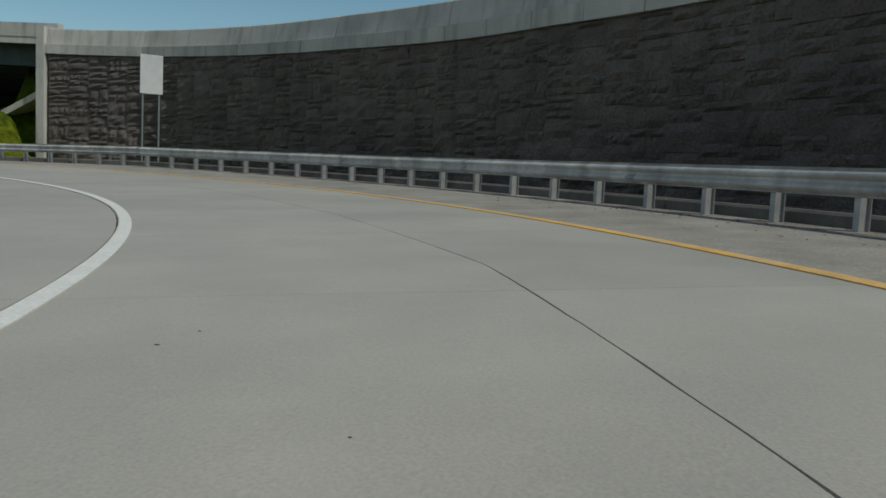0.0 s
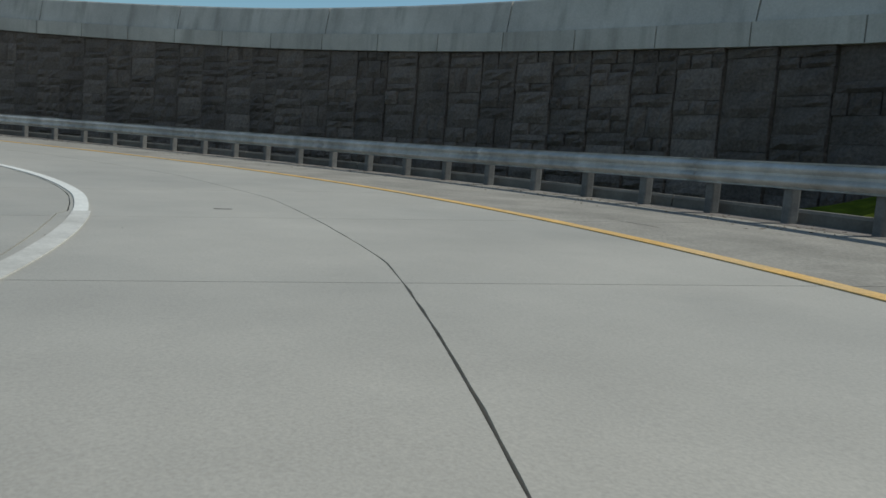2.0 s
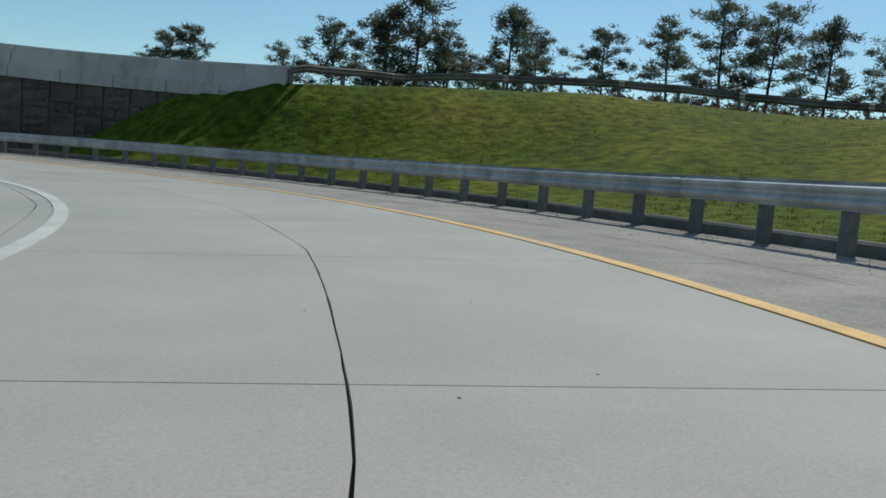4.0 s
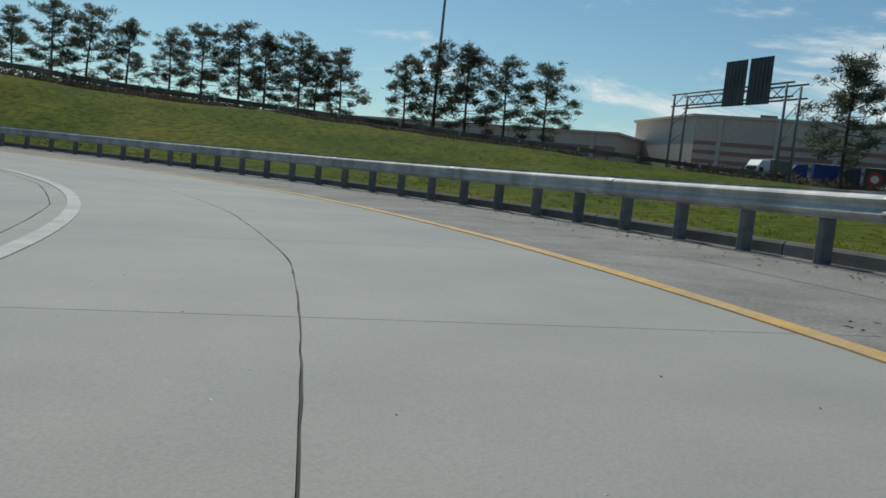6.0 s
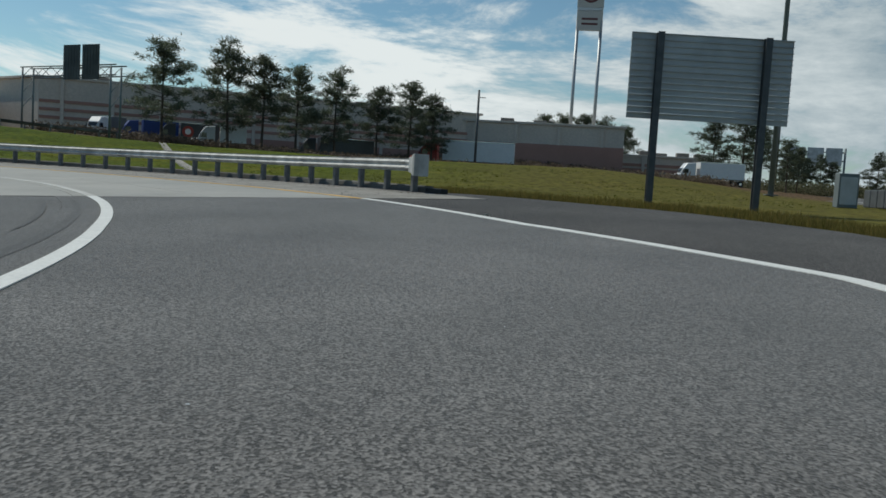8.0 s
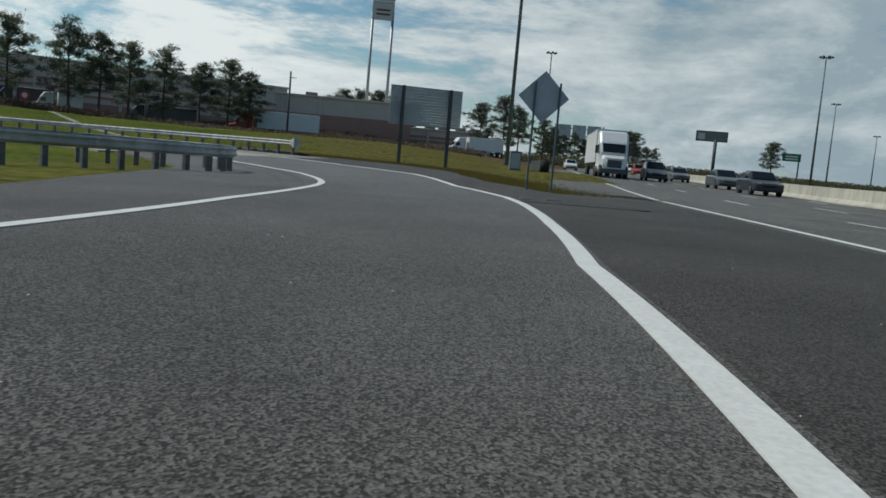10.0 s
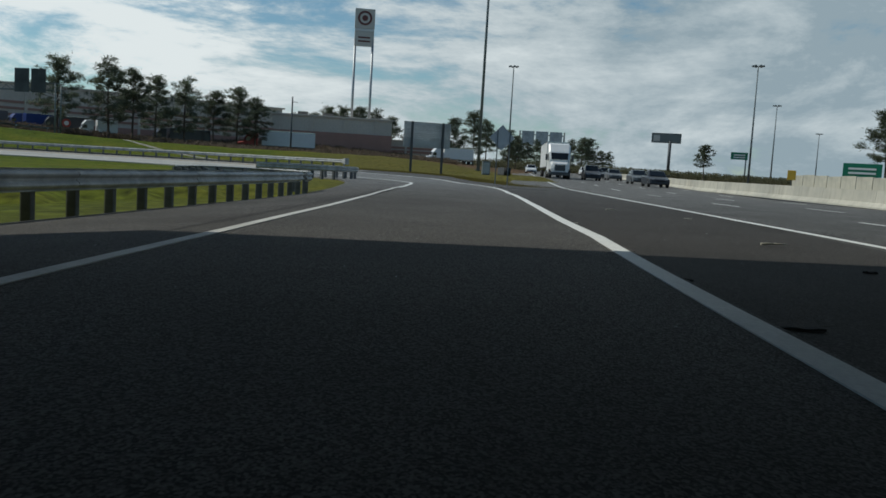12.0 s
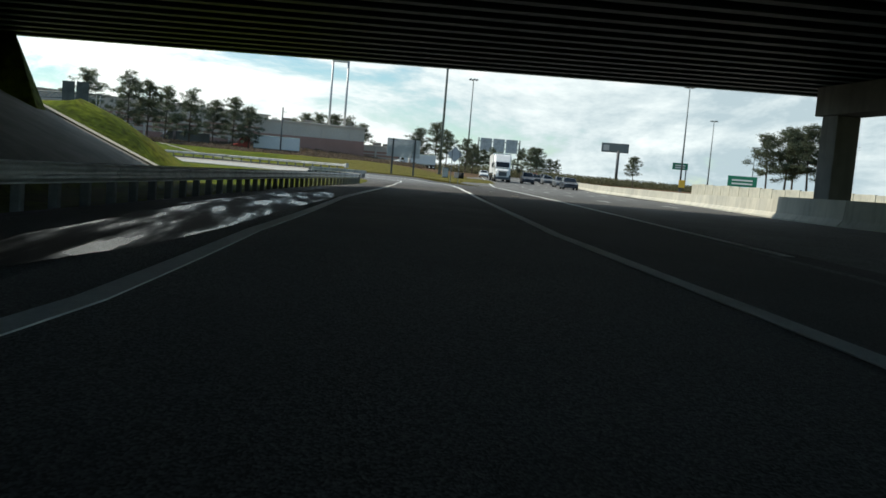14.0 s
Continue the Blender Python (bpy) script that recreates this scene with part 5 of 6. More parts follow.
def far_signs():
    # billboard
    c = Vector((350.4, -196.4, 0))
    g = gz(c.x, c.y)
    t = thing("billboard", "dark billboard on a single steel column", "billboard", m=Matrix.Translation((c.x, c.y, g)) @ Matrix.Rotation(math.radians(-22), 4, "Z"))
    part("column", tube(0.8, 0.8, (0, -2.0, -0.5), (0, -2.0, 22.5 - g), 12), DARK_STEEL, t)
    part("panel", box(1.0, 14.8, 5.0, (0, 0, 21.4 - g), 0.1), DARK_STEEL, t)
    part("poster", box(0.04, 14.0, 4.3, (-0.53, 0, 21.75 - g), 0.0), GREY_PAINT, t)
    part("poster_patch", box(0.04, 3.2, 3.0, (-0.57, 4.8, 22.3 - g), 0.0), CREAM, t)
    # green guide sign on a cantilever
    c = Vector((299.8, -211.2, 0))
    g = gz(c.x, c.y)
    t = thing("overhead_sign", "green overhead freeway sign on a steel truss", "road sign", m=Matrix.Translation((c.x, c.y, g)) @ Matrix.Rotation(math.radians(-25), 4, "Z"))
    part("panel", box(0.2, 7.4, 3.3, (0, 0, 13.5 - g), 0.05), GREEN_SIGN, t)
    part("leg", tube(0.35, 0.3, (0.4, -3.0, -0.6), (0.4, -3.0, 16.2 - g), 8), POLE_STEEL, t)
    part("truss", tube(0.2, 0.2, (0.4, -3.2, 15.6 - g), (0.4, 3.6, 15.6 - g), 6), POLE_STEEL, t)
    for k in range(2):
        part("lettering_bar", box(0.04, 5.0, 0.55, (-0.12, 0, 14.2 - g + 1.1 * k), 0), WHITE_PAINT, t)
    # green sign on the sound wall
    c = Vector((30.5, -90.8, 0))
    g = gz(c.x, c.y)
    t = thing("wall_sign", "dark green freeway sign beyond the barrier", "road sign", m=Matrix.Translation((c.x, c.y, g)) @ Matrix.Rotation(math.radians(-38), 4, "Z"))
    part("panel", box(0.1, 4.5, 1.7, (0, 0, 2.75 - g), 0.03), GREEN_SIGN, t)
    for y in (-1.6, 1.6):
        part("post", box(0.12, 0.12, 4.3 - g + 0.5, (0.12, y, -0.5), 0.01), POLE_STEEL, t)
    for k in range(2):
        part("lettering_bar", box(0.02, 3.2, 0.25, (-0.07, 0, 3.1 - g + 0.55 * k), 0), WHITE_PAINT, t)
    # small amber sign
    c = Vector((20.9, -75.7, 0))
    t = thing("amber_sign", "square amber sign on the pale sound wall", "road sign", m=Matrix.Translation((c.x, c.y, 1.2)) @ Matrix.Rotation(math.radians(-28), 4, "Z"))
    part("plate", box(0.05, 0.9, 1.1, (0, 0, 0.5), 0.02), YELLOW, t)
    part("post", box(0.08, 0.08, 1.9, (0.07, 0, -1.2), 0.01), POLE_STEEL, t)
    # triple sign panels seen from behind
    c = Vector((292.8, -116.0, 0))
    g = gz(c.x, c.y)
    t = thing("sign_gantry", "row of three pale sign panels seen from behind", "sign gantry", m=Matrix.Translation((c.x, c.y, g)) @ Matrix.Rotation(math.radians(-14), 4, "Z"))
    for k in range(3):
        part("sign_panel", box(0.3, 5.4, 6.3, (0, (k - 1) * 6.0, 13.7 - g), 0.04), SIGN_BACK, t)
    for y in (-9.6, 9.6):
        part("leg", tube(0.4, 0.35, (0.4, y, -0.6), (0.4, y, 20.0 - g), 8), POLE_STEEL, t)
    for z in (15.5, 18.5):
        part("truss", tube(0.22, 0.22, (0.4, -9.6, z - g), (0.4, 9.6, z - g), 6), POLE_STEEL, t)


far_signs()


def utility_pole():
    # weathered steel stub pole by the far grass, with a wire
    t = thing("utility_pole", "short dark utility pole beyond the verge", "pole", m=Matrix.Translation((75.9, -17.5, gz(75.9, -17.5))))
    top = 11.3 - gz(75.9, -17.5)
    part("pole", tube(0.16, 0.13, (0, 0, -0.4), (0, 0, top), 10), DARK_STEEL, t)
    part("bracket", box(0.06, 0.9, 0.08, (0, -0.4, top - 0.9), 0.01), DARK_STEEL, t)


utility_pole()

# ---------------------------------------------------------------- warehouse beyond the road


def warehouse(cx, cy, wx, wy, h, base, rot, label, low=None):
    t = thing("warehouse", label, "building", "warehouses", m=Matrix.Translation((cx, cy, base)) @ Matrix.Rotation(rot, 4, "Z"))
    part("wall", box(wx, wy, h, (0, 0, -2.0), 0.05), BRICKB, t)
    part("roof", box(wx + 0.6, wy + 0.6, 0.35, (0, 0, h - 2.0), 0.05), BRICKB, t)
    n = int(wy / 6)
    for k in range(n):
        y = -wy / 2 + (k + 0.5) * wy / n
        part("pilaster", box(0.35, 0.5, h - 0.1, (-wx / 2 - 0.12, y, -2.0), 0.03), BRICKB, t)
    for z in (h * 0.32, h * 0.48):
        part("band", box(0.12, wy, 0.5, (-wx / 2 - 0.05, 0, z - 2.0 + 1.0), 0.01), BAND, t)
    if low:
        part("brick_base", box(0.3, wy + 0.1, low, (-wx / 2 - 0.25, 0, -2.0), 0.02), BAND, t)
    for k in range(4):
        part("rooftop_unit", box(1.8, 2.2, 1.0, (random.uniform(-wx / 3, wx / 3), -wy / 2.5 + k * wy / 5, h - 1.65), 0.06), DECK, t)
    return t




def slant_warehouse(pts, top, base, label):
    """Tan warehouse on a five-sided plan; pts[0] to pts[1] is the long front."""
    t = thing("warehouse", label, "building", "warehouses")

    def prism(ring, lo, hi):
        bm = bmesh.new()
        a = [bm.verts.new((x, y, lo)) for x, y in ring]
        b = [bm.verts.new((x, y, hi)) for x, y in ring]
        for i in range(len(ring)):
            j = (i + 1) % len(ring)
            bm.faces.new((a[i], a[j], b[j], b[i]))
        bm.faces.new(a[::-1])
        bm.faces.new(b)
        bmesh.ops.recalc_face_normals(bm, faces=bm.faces[:])
        return bm
    part("wall", prism(pts, base, top - 0.3), BRICKB, t)
    mid = Vector((sum(q[0] for q in pts) / len(pts), sum(q[1] for q in pts) / len(pts)))
    part("roof", prism([tuple(mid + (Vector(q) - mid) * 1.012) for q in pts], top - 0.3, top), BRICKB, t)
    p0, p1 = Vector(pts[0]), Vector(pts[1])
    way = (p1 - p0).normalized()
    out = Vector((way.y, -way.x)) if (p0 - mid).dot(Vector((way.y, -way.x))) > 0 else Vector((-way.y, way.x))
    long = (p1 - p0).length
    m = Matrix.Translation((p0.x, p0.y, 0)) @ Matrix.Rotation(math.atan2(way.y, way.x), 4, "Z")
    side = 1 if (m.to_3x3() @ Vector((0, 1, 0))).to_2d().dot(out) > 0 else -1
    for z, high in ((top - 3.6, 0.42), (top - 4.7, 0.42), (top - 5.8, 0.42)):
        bm = box(long - 0.2, 0.14, high, (long / 2, side * 0.06, z), 0.01)
        bm.transform(m)
        part("band", bm, BAND, t)
    bm = box(long - 0.2, 0.22, top - 6.6 - base, (long / 2, side * 0.1, base), 0.02)
    bm.transform(m)
    part("brick_base", bm, BAND, t)
    for k in range(int(long / 6.5)):
        bm = box(0.5, 0.34, top - base - 0.35, (3.0 + k * 6.5, side * 0.1, base), 0.03)
        bm.transform(m)
        part("pilaster", bm, BRICKB, t)
    for k in range(4):
        bm = box(2.0, 1.8, 0.9, (8 + k * 13.0, -side * (6 + 3 * (k % 2)), top - 0.02), 0.06)
        bm.transform(m)
        part("rooftop_unit", bm, DECK, t)
    return t


slant_warehouse([(84.1, 43.8), (113.0, -14.0), (150.0, 4.0), (128.0, 72.0), (92.5, 59.0)], 11.6, 2.6, "long tan warehouse with red brick bands and flat roof")
warehouse(123, -23.5, 22, 27, 8.7, 3.5, 0.0, "flat-roofed tan building with red brick lower walls behind the pylon sign", 5.6)
warehouse(138, -46.0, 18, 17, 5.2, 3.5, 0.0, "low pale annex of the flat-roofed building")
warehouse(90, 86, 40, 56, 5.8, 4.6, math.radians(20), "low tan warehouse with a flat roof")

# ---------------------------------------------------------------- vehicles


def wheel(parent, x, y, r, w, dual=False):
    bm = tube(r, r, (x, y - w / 2, r), (x, y + w / 2, r), 20)
    bmesh.ops.bevel(bm, geom=[e for e in bm.edges if len(e.link_faces) == 2 and e.calc_face_angle(0) > 1.0], offset=0.04, segments=2, affect="EDGES")
    wh = part("wheel", bm, TYRE, parent)
    s_ = 1 if y > 0 else -1
    part("rim", tube(r * 0.6, r * 0.45, (x, y + s_ * w * 0.5, r), (x, y + s_ * (w * 0.5 + 0.015), r), 14), CHROME, wh)
    return wh


def loft(sections):
    """A closed body from cross-sections: (x, half width, z low, z high, shoulder)."""
    bm = bmesh.new()
    prev = None
    for x, hw, z0, z1, r in sections:
        ring = [(-hw, z0 + r), (-hw + r * 0.5, z0), (hw - r * 0.5, z0), (hw, z0 + r), (hw, z1 - r), (hw - r, z1), (-hw + r, z1), (-hw, z1 - r)]
        vs = [bm.verts.new((x, a, b)) for a, b in ring]
        if prev:
            for i in range(8):
                bm.faces.new((prev[i], prev[(i + 1) % 8], vs[(i + 1) % 8], vs[i]))
        else:
            bm.faces.new(vs[::-1])
        prev = vs
    bm.faces.new(prev)
    bmesh.ops.recalc_face_normals(bm, faces=bm.faces[:])
    return bm


def car(paint, label, x, y, yaw, kind="sedan", z=None):
    t = thing("car", label, "car", "cars on the freeway", m=Matrix.Translation((x, y, float(fw_z(x)) - 0.018 if z is None else z)) @ Matrix.Rotation(yaw, 4, "Z"))
    tall = 0.25 if kind == "suv" else 0.0
    b = part("body", loft([(2.25, 0.72, 0.38, 0.62, 0.06), (2.15, 0.84, 0.24, 0.72, 0.08), (1.2, 0.90, 0.22, 0.90 + tall * 0.5, 0.10), (0.6, 0.91, 0.22, 0.94 + tall * 0.5, 0.10), (-1.3, 0.91, 0.22, 0.97 + tall * 0.5, 0.10),
                           (-2.1, 0.86, 0.26, 0.95 + tall * 0.6, 0.10), (-2.28, 0.78, 0.40, 0.80, 0.07)]), paint, t)
    roof = 1.45 + tall
    part("cabin", loft([(0.95, 0.78, 0.90, 0.95, 0.02), (0.25, 0.70, 0.92, roof - 0.04, 0.08), (-0.9, 0.68, 0.92, roof, 0.08), (-1.55 - tall, 0.70, 0.92, roof - 0.12 if kind == "suv" else 1.1, 0.06), (-1.8 - tall * 0.5, 0.74, 0.92, 0.98, 0.02)]), paint, t)
    bm = bmesh.new()
    vs = [bm.verts.new(p) for p in ((0.93, -0.66, 0.97), (0.93, 0.66, 0.97), (0.33, 0.58, roof - 0.08), (0.33, -0.58, roof - 0.08))]
    bm.faces.new(vs)
    bm.transform(Matrix.Translation((0.03, 0, 0.03)))
    part("windscreen", bm, GLASS, t)
    for sy in (-1, 1):
        bm = bmesh.new()
        vs = [bm.verts.new(p) for p in ((0.75, sy * 0.80, 0.98), (-1.45, sy * 0.79, 0.98), (-1.15, sy * 0.715, roof - 0.12), (0.22, sy * 0.715, roof - 0.12))]
        bm.faces.new(vs)
        part("side_window", bm, GLASS, t)
        part("headlight", box(0.10, 0.30, 0.14, (2.13, sy * 0.58, 0.58), 0.04), LENS, t)
        part("mirror", box(0.10, 0.18, 0.12, (0.65, sy * 0.98, 0.98), 0.03), paint, t)
        for wx in (1.4, -1.38):
            wheel(t, wx, sy * 0.80, 0.32, 0.20)
    part("grille", box(0.06, 0.8, 0.16, (2.22, 0, 0.46), 0.02), TYRE, t)
    part("bumper", box(0.12, 1.5, 0.16, (2.2, 0, 0.28), 0.04), DARK_PAINT, t)
    return t


def semi(x, y, z, yaw, cab_paint, box_paint, label, length=13.0, group="lorries", scale=1.0):
    """Tractor and box trailer; +x is ahead."""
    t = thing("semi_truck", label, "truck", group, m=Matrix.Translation((x, y, z)) @ Matrix.Rotation(yaw, 4, "Z") @ Matrix.Diagonal((scale, scale, scale, 1)))
    part("bonnet", loft([(3.35, 0.70, 0.75, 1.35, 0.15), (3.2, 0.92, 0.62, 1.62, 0.18), (2.0, 1.02, 0.62, 1.85, 0.15)]), cab_paint, t)
    cab = part("cab", loft([(2.0, 1.05, 0.55, 2.1, 0.10), (1.55, 1.16, 0.55, 2.95, 0.15), (0.9, 1.2, 0.55, 3.75, 0.15), (-0.6, 1.22, 0.55, 3.9, 0.15)]), cab_paint, t)
    bm = bmesh.new()
    vs = [bm.verts.new(p) for p in ((2.04, -0.88, 2.02), (2.04, 0.88, 2.02), (1.63, 0.95, 2.75), (1.63, -0.95, 2.75))]
    bm.faces.new(vs)
    bm.transform(Matrix.Translation((0.07, 0, 0.05)))
    part("windscreen", bm, GLASS, cab)
    for sy in (-1, 1):
        bm = bmesh.new()
        vs = [bm.verts.new(p) for p in ((1.6, sy * 1.19, 1.95), (0.7, sy * 1.235, 1.95), (0.7, sy * 1.235, 2.7), (1.45, sy * 1.20, 2.7))]
        bm.faces.new(vs)
        part("side_window", bm, GLASS, cab)
        part("mirror", box(0.12, 0.22, 0.65, (1.7, sy * 1.42, 1.95), 0.03), DARK_STEEL, cab)
        part("headlight", box(0.12, 0.34, 0.22, (3.22, sy * 0.78, 0.92), 0.05), LENS, t)
        part("fuel_tank", tube(0.33, 0.33, (-0.7, sy * 0.95, 0.72), (1.1, sy * 0.95, 0.72), 14), CHROME, t)
        for wx in (2.6, -1.4, -2.7, -length + 0.5, -length - 0.8):
            wheel(t, wx, sy * 1.0, 0.5, 0.32)
    part("grille", box(0.10, 1.15, 0.62, (3.33, 0, 0.82), 0.05), DARK_STEEL, t)
    part("grille_surround", box(0.07, 1.3, 0.10, (3.33, 0, 1.45), 0.03), CHROME, t)
    part("bumper", box(0.28, 2.3, 0.36, (3.3, 0, 0.35), 0.08), DARK_STEEL, t)
    part("chassis", box(length + 2.0, 0.9, 0.22, (-length / 2 - 0.2, 0, 0.85), 0.02), DARK_STEEL, t)
    tr = part("trailer_box", box(length, 2.5, 2.85, (-length / 2 - 1.4, 0, 1.18), 0.03), box_paint, t)
    part("top_rail", box(length, 2.54, 0.10, (-length / 2 - 1.4, 0, 4.0), 0.01), CHROME, tr)
    part("bottom_rail", box(length, 2.54, 0.10, (-length / 2 - 1.4, 0, 1.16), 0.01), DARK_STEEL, tr)
    part("landing_leg", box(0.12, 0.12, 0.9, (-4.2, 0.7, 0.12), 0.01), DARK_STEEL, t)
    part("landing_leg", box(0.12, 0.12, 0.9, (-4.2, -0.7, 0.12), 0.01), DARK_STEEL, t)
    return t


FW_YAW = math.pi - 0.20            # traffic comes towards the bridge
semi(23.0, -49.0, float(fw_z(23)) - 0.018, FW_YAW, WHITE_PAINT, WHITE_PAINT, "white semi truck with box trailer on the freeway")
car(DARK_PAINT, "dark sedan following on the freeway", 2.0, -52.0, FW_YAW)
car(GREY_PAINT, "grey sedan following on the freeway", 13.0, -54.6, FW_YAW)
car(DARK_PAINT, "dark car behind the white truck", 24.0, -53.2, FW_YAW, "suv")
car(GREY_PAINT, "small silver car far along the freeway", 36.0, -60.0, FW_YAW)
car(WHITE_PAINT, "white car far along the freeway", 70.5, -57.6, FW_YAW)
car(DARK_PAINT, "dark car far along the freeway", 52.0, -63.0, FW_YAW)
car(RED_PAINT, "red car far along the freeway", 84.0, -72.0, FW_YAW, "suv")
car(WHITE_PAINT, "white van far along the freeway", 100.0, -76.0, FW_YAW, "suv")
car(DARK_PAINT, "dark car in the far freeway lanes", 120.0, -84.0, FW_YAW)
car(GREY_PAINT, "grey car in the far freeway lanes", 62.0, -67.5, FW_YAW, "suv")


def yard(x, y, yaw, cab, body, label, length=9.0, scale=0.72):
    return semi(x, y, gz(x, y), yaw, cab, body, label, length, "parked lorries", scale)


yard(72.0, 13.6, math.radians(114), WHITE_PAINT, WHITE_PAINT, "white box truck parked beyond the trees", 4.2)
yard(77.0, 26.0, math.radians(125), BLUE_PAINT, BLUE_PAINT, "blue trailer truck parked beyond the trees", 6.0)
yard(76.0, 30.0, math.radians(170), WHITE_PAINT, GREY_PAINT, "white truck parked by the warehouse", 4.0)
emb = yard(75.5, 20.2, math.radians(116), DARK_PAINT, DARK_PAINT, "dark trailer truck with round red and white emblem", 6.4)
for paint, r0, push in ((RED_PAINT, 0.95, 0.0), (WHITE_PAINT, 0.5, 0.03)):
    part("emblem", tube(r0, r0, (-2.6, 1.25 + push, 2.6), (-2.6, 1.285 + push, 2.6), 24), paint, emb, "round painted emblem")
yard(82.0, 4.4, math.radians(120), DARK_PAINT, DARK_PAINT, "dark trailer parked under the pines", 10.0)
yard(89.2, -10.5, math.radians(91), RED_PAINT, WHITE_PAINT, "red tractor with white trailer on the upper road", 10.0, 0.95)
yard(88.0, -44.0, math.radians(100), WHITE_PAINT, WHITE_PAINT, "white trailer beyond the sign", 8.0)

# ---------------------------------------------------------------- trees


def tall_pine_meshes(seed, h, spread, low, size=0.066, count=52, needles=DARK_NEEDLES, full=0):
    """Older pine: bare lower trunk, rising limbs and separate dense clumps of needles."""
    r = random.Random(seed)
    bm = bmesh.new()
    rad = 0.017 * h
    bend = (r.uniform(-0.02, 0.02) * h, r.uniform(-0.02, 0.02) * h)
    axis = lambda t: Vector((bend[0] * math.sin(t * 3.5), bend[1] * math.sin(t * 4.2 + 1), h * t))
    n = 8
    for k in range(n):
        t0, t1 = k / n, (k + 1) / n
        tube(rad * (1 - 0.8 * t0), rad * (1 - 0.8 * t1), axis(t0) - Vector((0, 0, 0.3 if k == 0 else 0)), axis(t1), 8, bm, cap=(k == 0))
    lv, lf = [], []

    def clump(c, size, m, flat=0.55):
        for _ in range(m):
            d = Vector((r.gauss(0, 1), r.gauss(0, 1), r.gauss(0.5, 0.6))).normalized()
            p = c + Vector((r.gauss(0, 1), r.gauss(0, 1), r.gauss(0, flat))) * size * 0.42
            w = Matrix.Rotation(r.uniform(0, 6.28), 3, d) @ (d.orthogonal().normalized() * size * r.uniform(0.05, 0.10))
            L = size * r.uniform(0.45, 0.9)
            o = len(lv)
            lv.extend([p - w, p + w, p + d * L])
            lf.append((o, o + 1, o + 2))
    # whorls of limbs with gaps between; the lower ones long and thin, the top close and full
    levels = 11 + 2 * full
    turn = r.uniform(0, 6.28)
    for k in range(levels):
        u = (k + r.uniform(0.1, 0.6)) / levels
        t = low + (0.96 - low) * u
        prof = 0.62 + 1.9 * u if u < 0.2 else 1.0 - 0.74 * ((u - 0.2) / 0.8) ** 1.25
        arms = (r.choice((3, 4, 4, 5)) if u > 0.2 else r.choice((2, 3, 3))) + full
        turn += r.uniform(0.5, 1.4)
        for q in range(arms):
            a = turn + 6.283 * q / arms + r.uniform(-0.4, 0.4)
            ln = spread * h * prof * r.uniform(0.45, 1.2)
            rise = -0.10 + 0.85 * u + r.uniform(-0.15, 0.25)
            base = axis(t + r.uniform(-0.025, 0.025))
            tip = base + Vector((math.cos(a) * ln, math.sin(a) * ln, ln * rise))
            elbow = base.lerp(tip, 0.55) - Vector((0, 0, 0.06 * ln))
            tube(rad * 0.26 * (1.15 - u * 0.7), rad * 0.15, base, elbow, 5, bm, cap=False)
            tube(rad * 0.15, rad * 0.05, elbow, tip, 5, bm, cap=False)
            for j in range(2 + (ln > 0.16 * h) + (ln > 0.26 * h)):
                c = elbow.lerp(tip, r.uniform(0.1, 1.05)) + Vector((r.gauss(0, 1), r.gauss(0, 1), r.gauss(0.25, 0.4))) * 0.030 * h
                clump(c, size * h * r.uniform(0.7, 1.25), count)
    for q in range(6):
        clump(axis(0.70 + 0.30 * q / 5) + Vector((r.gauss(0, 1), r.gauss(0, 1), 0)) * 0.022 * h, (0.078 - 0.007 * q) * h, 60, 0.9)
    trunk = bpy.data.meshes.new("trunk")
    bm.to_mesh(trunk)
    bm.free()
    trunk.materials.append(BARK)
    crown = bpy.data.meshes.new("crown")
    crown.from_pydata([tuple(v) for v in lv], [], lf)
    crown.update()
    crown.materials.append(needles)
    return trunk, crown


TALL_PINES = [tall_pine_meshes(*a, 0.060, 40, full=1) for a in ((11, 5.0, 0.34, 0.28), (12, 5.0, 0.30, 0.24), (13, 5.0, 0.27, 0.34), (14, 5.0, 0.32, 0.22), (15, 5.0, 0.26, 0.40))]
CREST_PINES = [tall_pine_meshes(s_, 5.0, w_, l_, 0.064, 50, DARK_NEEDLES) for s_, w_, l_ in ((21, 0.40, 0.20), (22, 0.34, 0.16), (23, 0.37, 0.24), (24, 0.32, 0.18), (25, 0.42, 0.22))]


def pine(x, y, top, kind, label="young loblolly pine with open dark green crown", group="roadside pines", base=None, kinds=CREST_PINES):
    g = gz(x, y) if base is None else base
    k = (top - g) / 5.15
    t = thing("pine_tree", label, "tree", group, m=Matrix.Translation((x, y, g - 0.05)) @ Matrix.Rotation(x * 1.7 + y, 4, "Z") @ Matrix.Diagonal((k, k, k, 1)))
    tr, cr = kinds[kind % 5]
    share("trunk", tr, t, Matrix.Identity(4))
    share("crown", cr, t, Matrix.Identity(4))


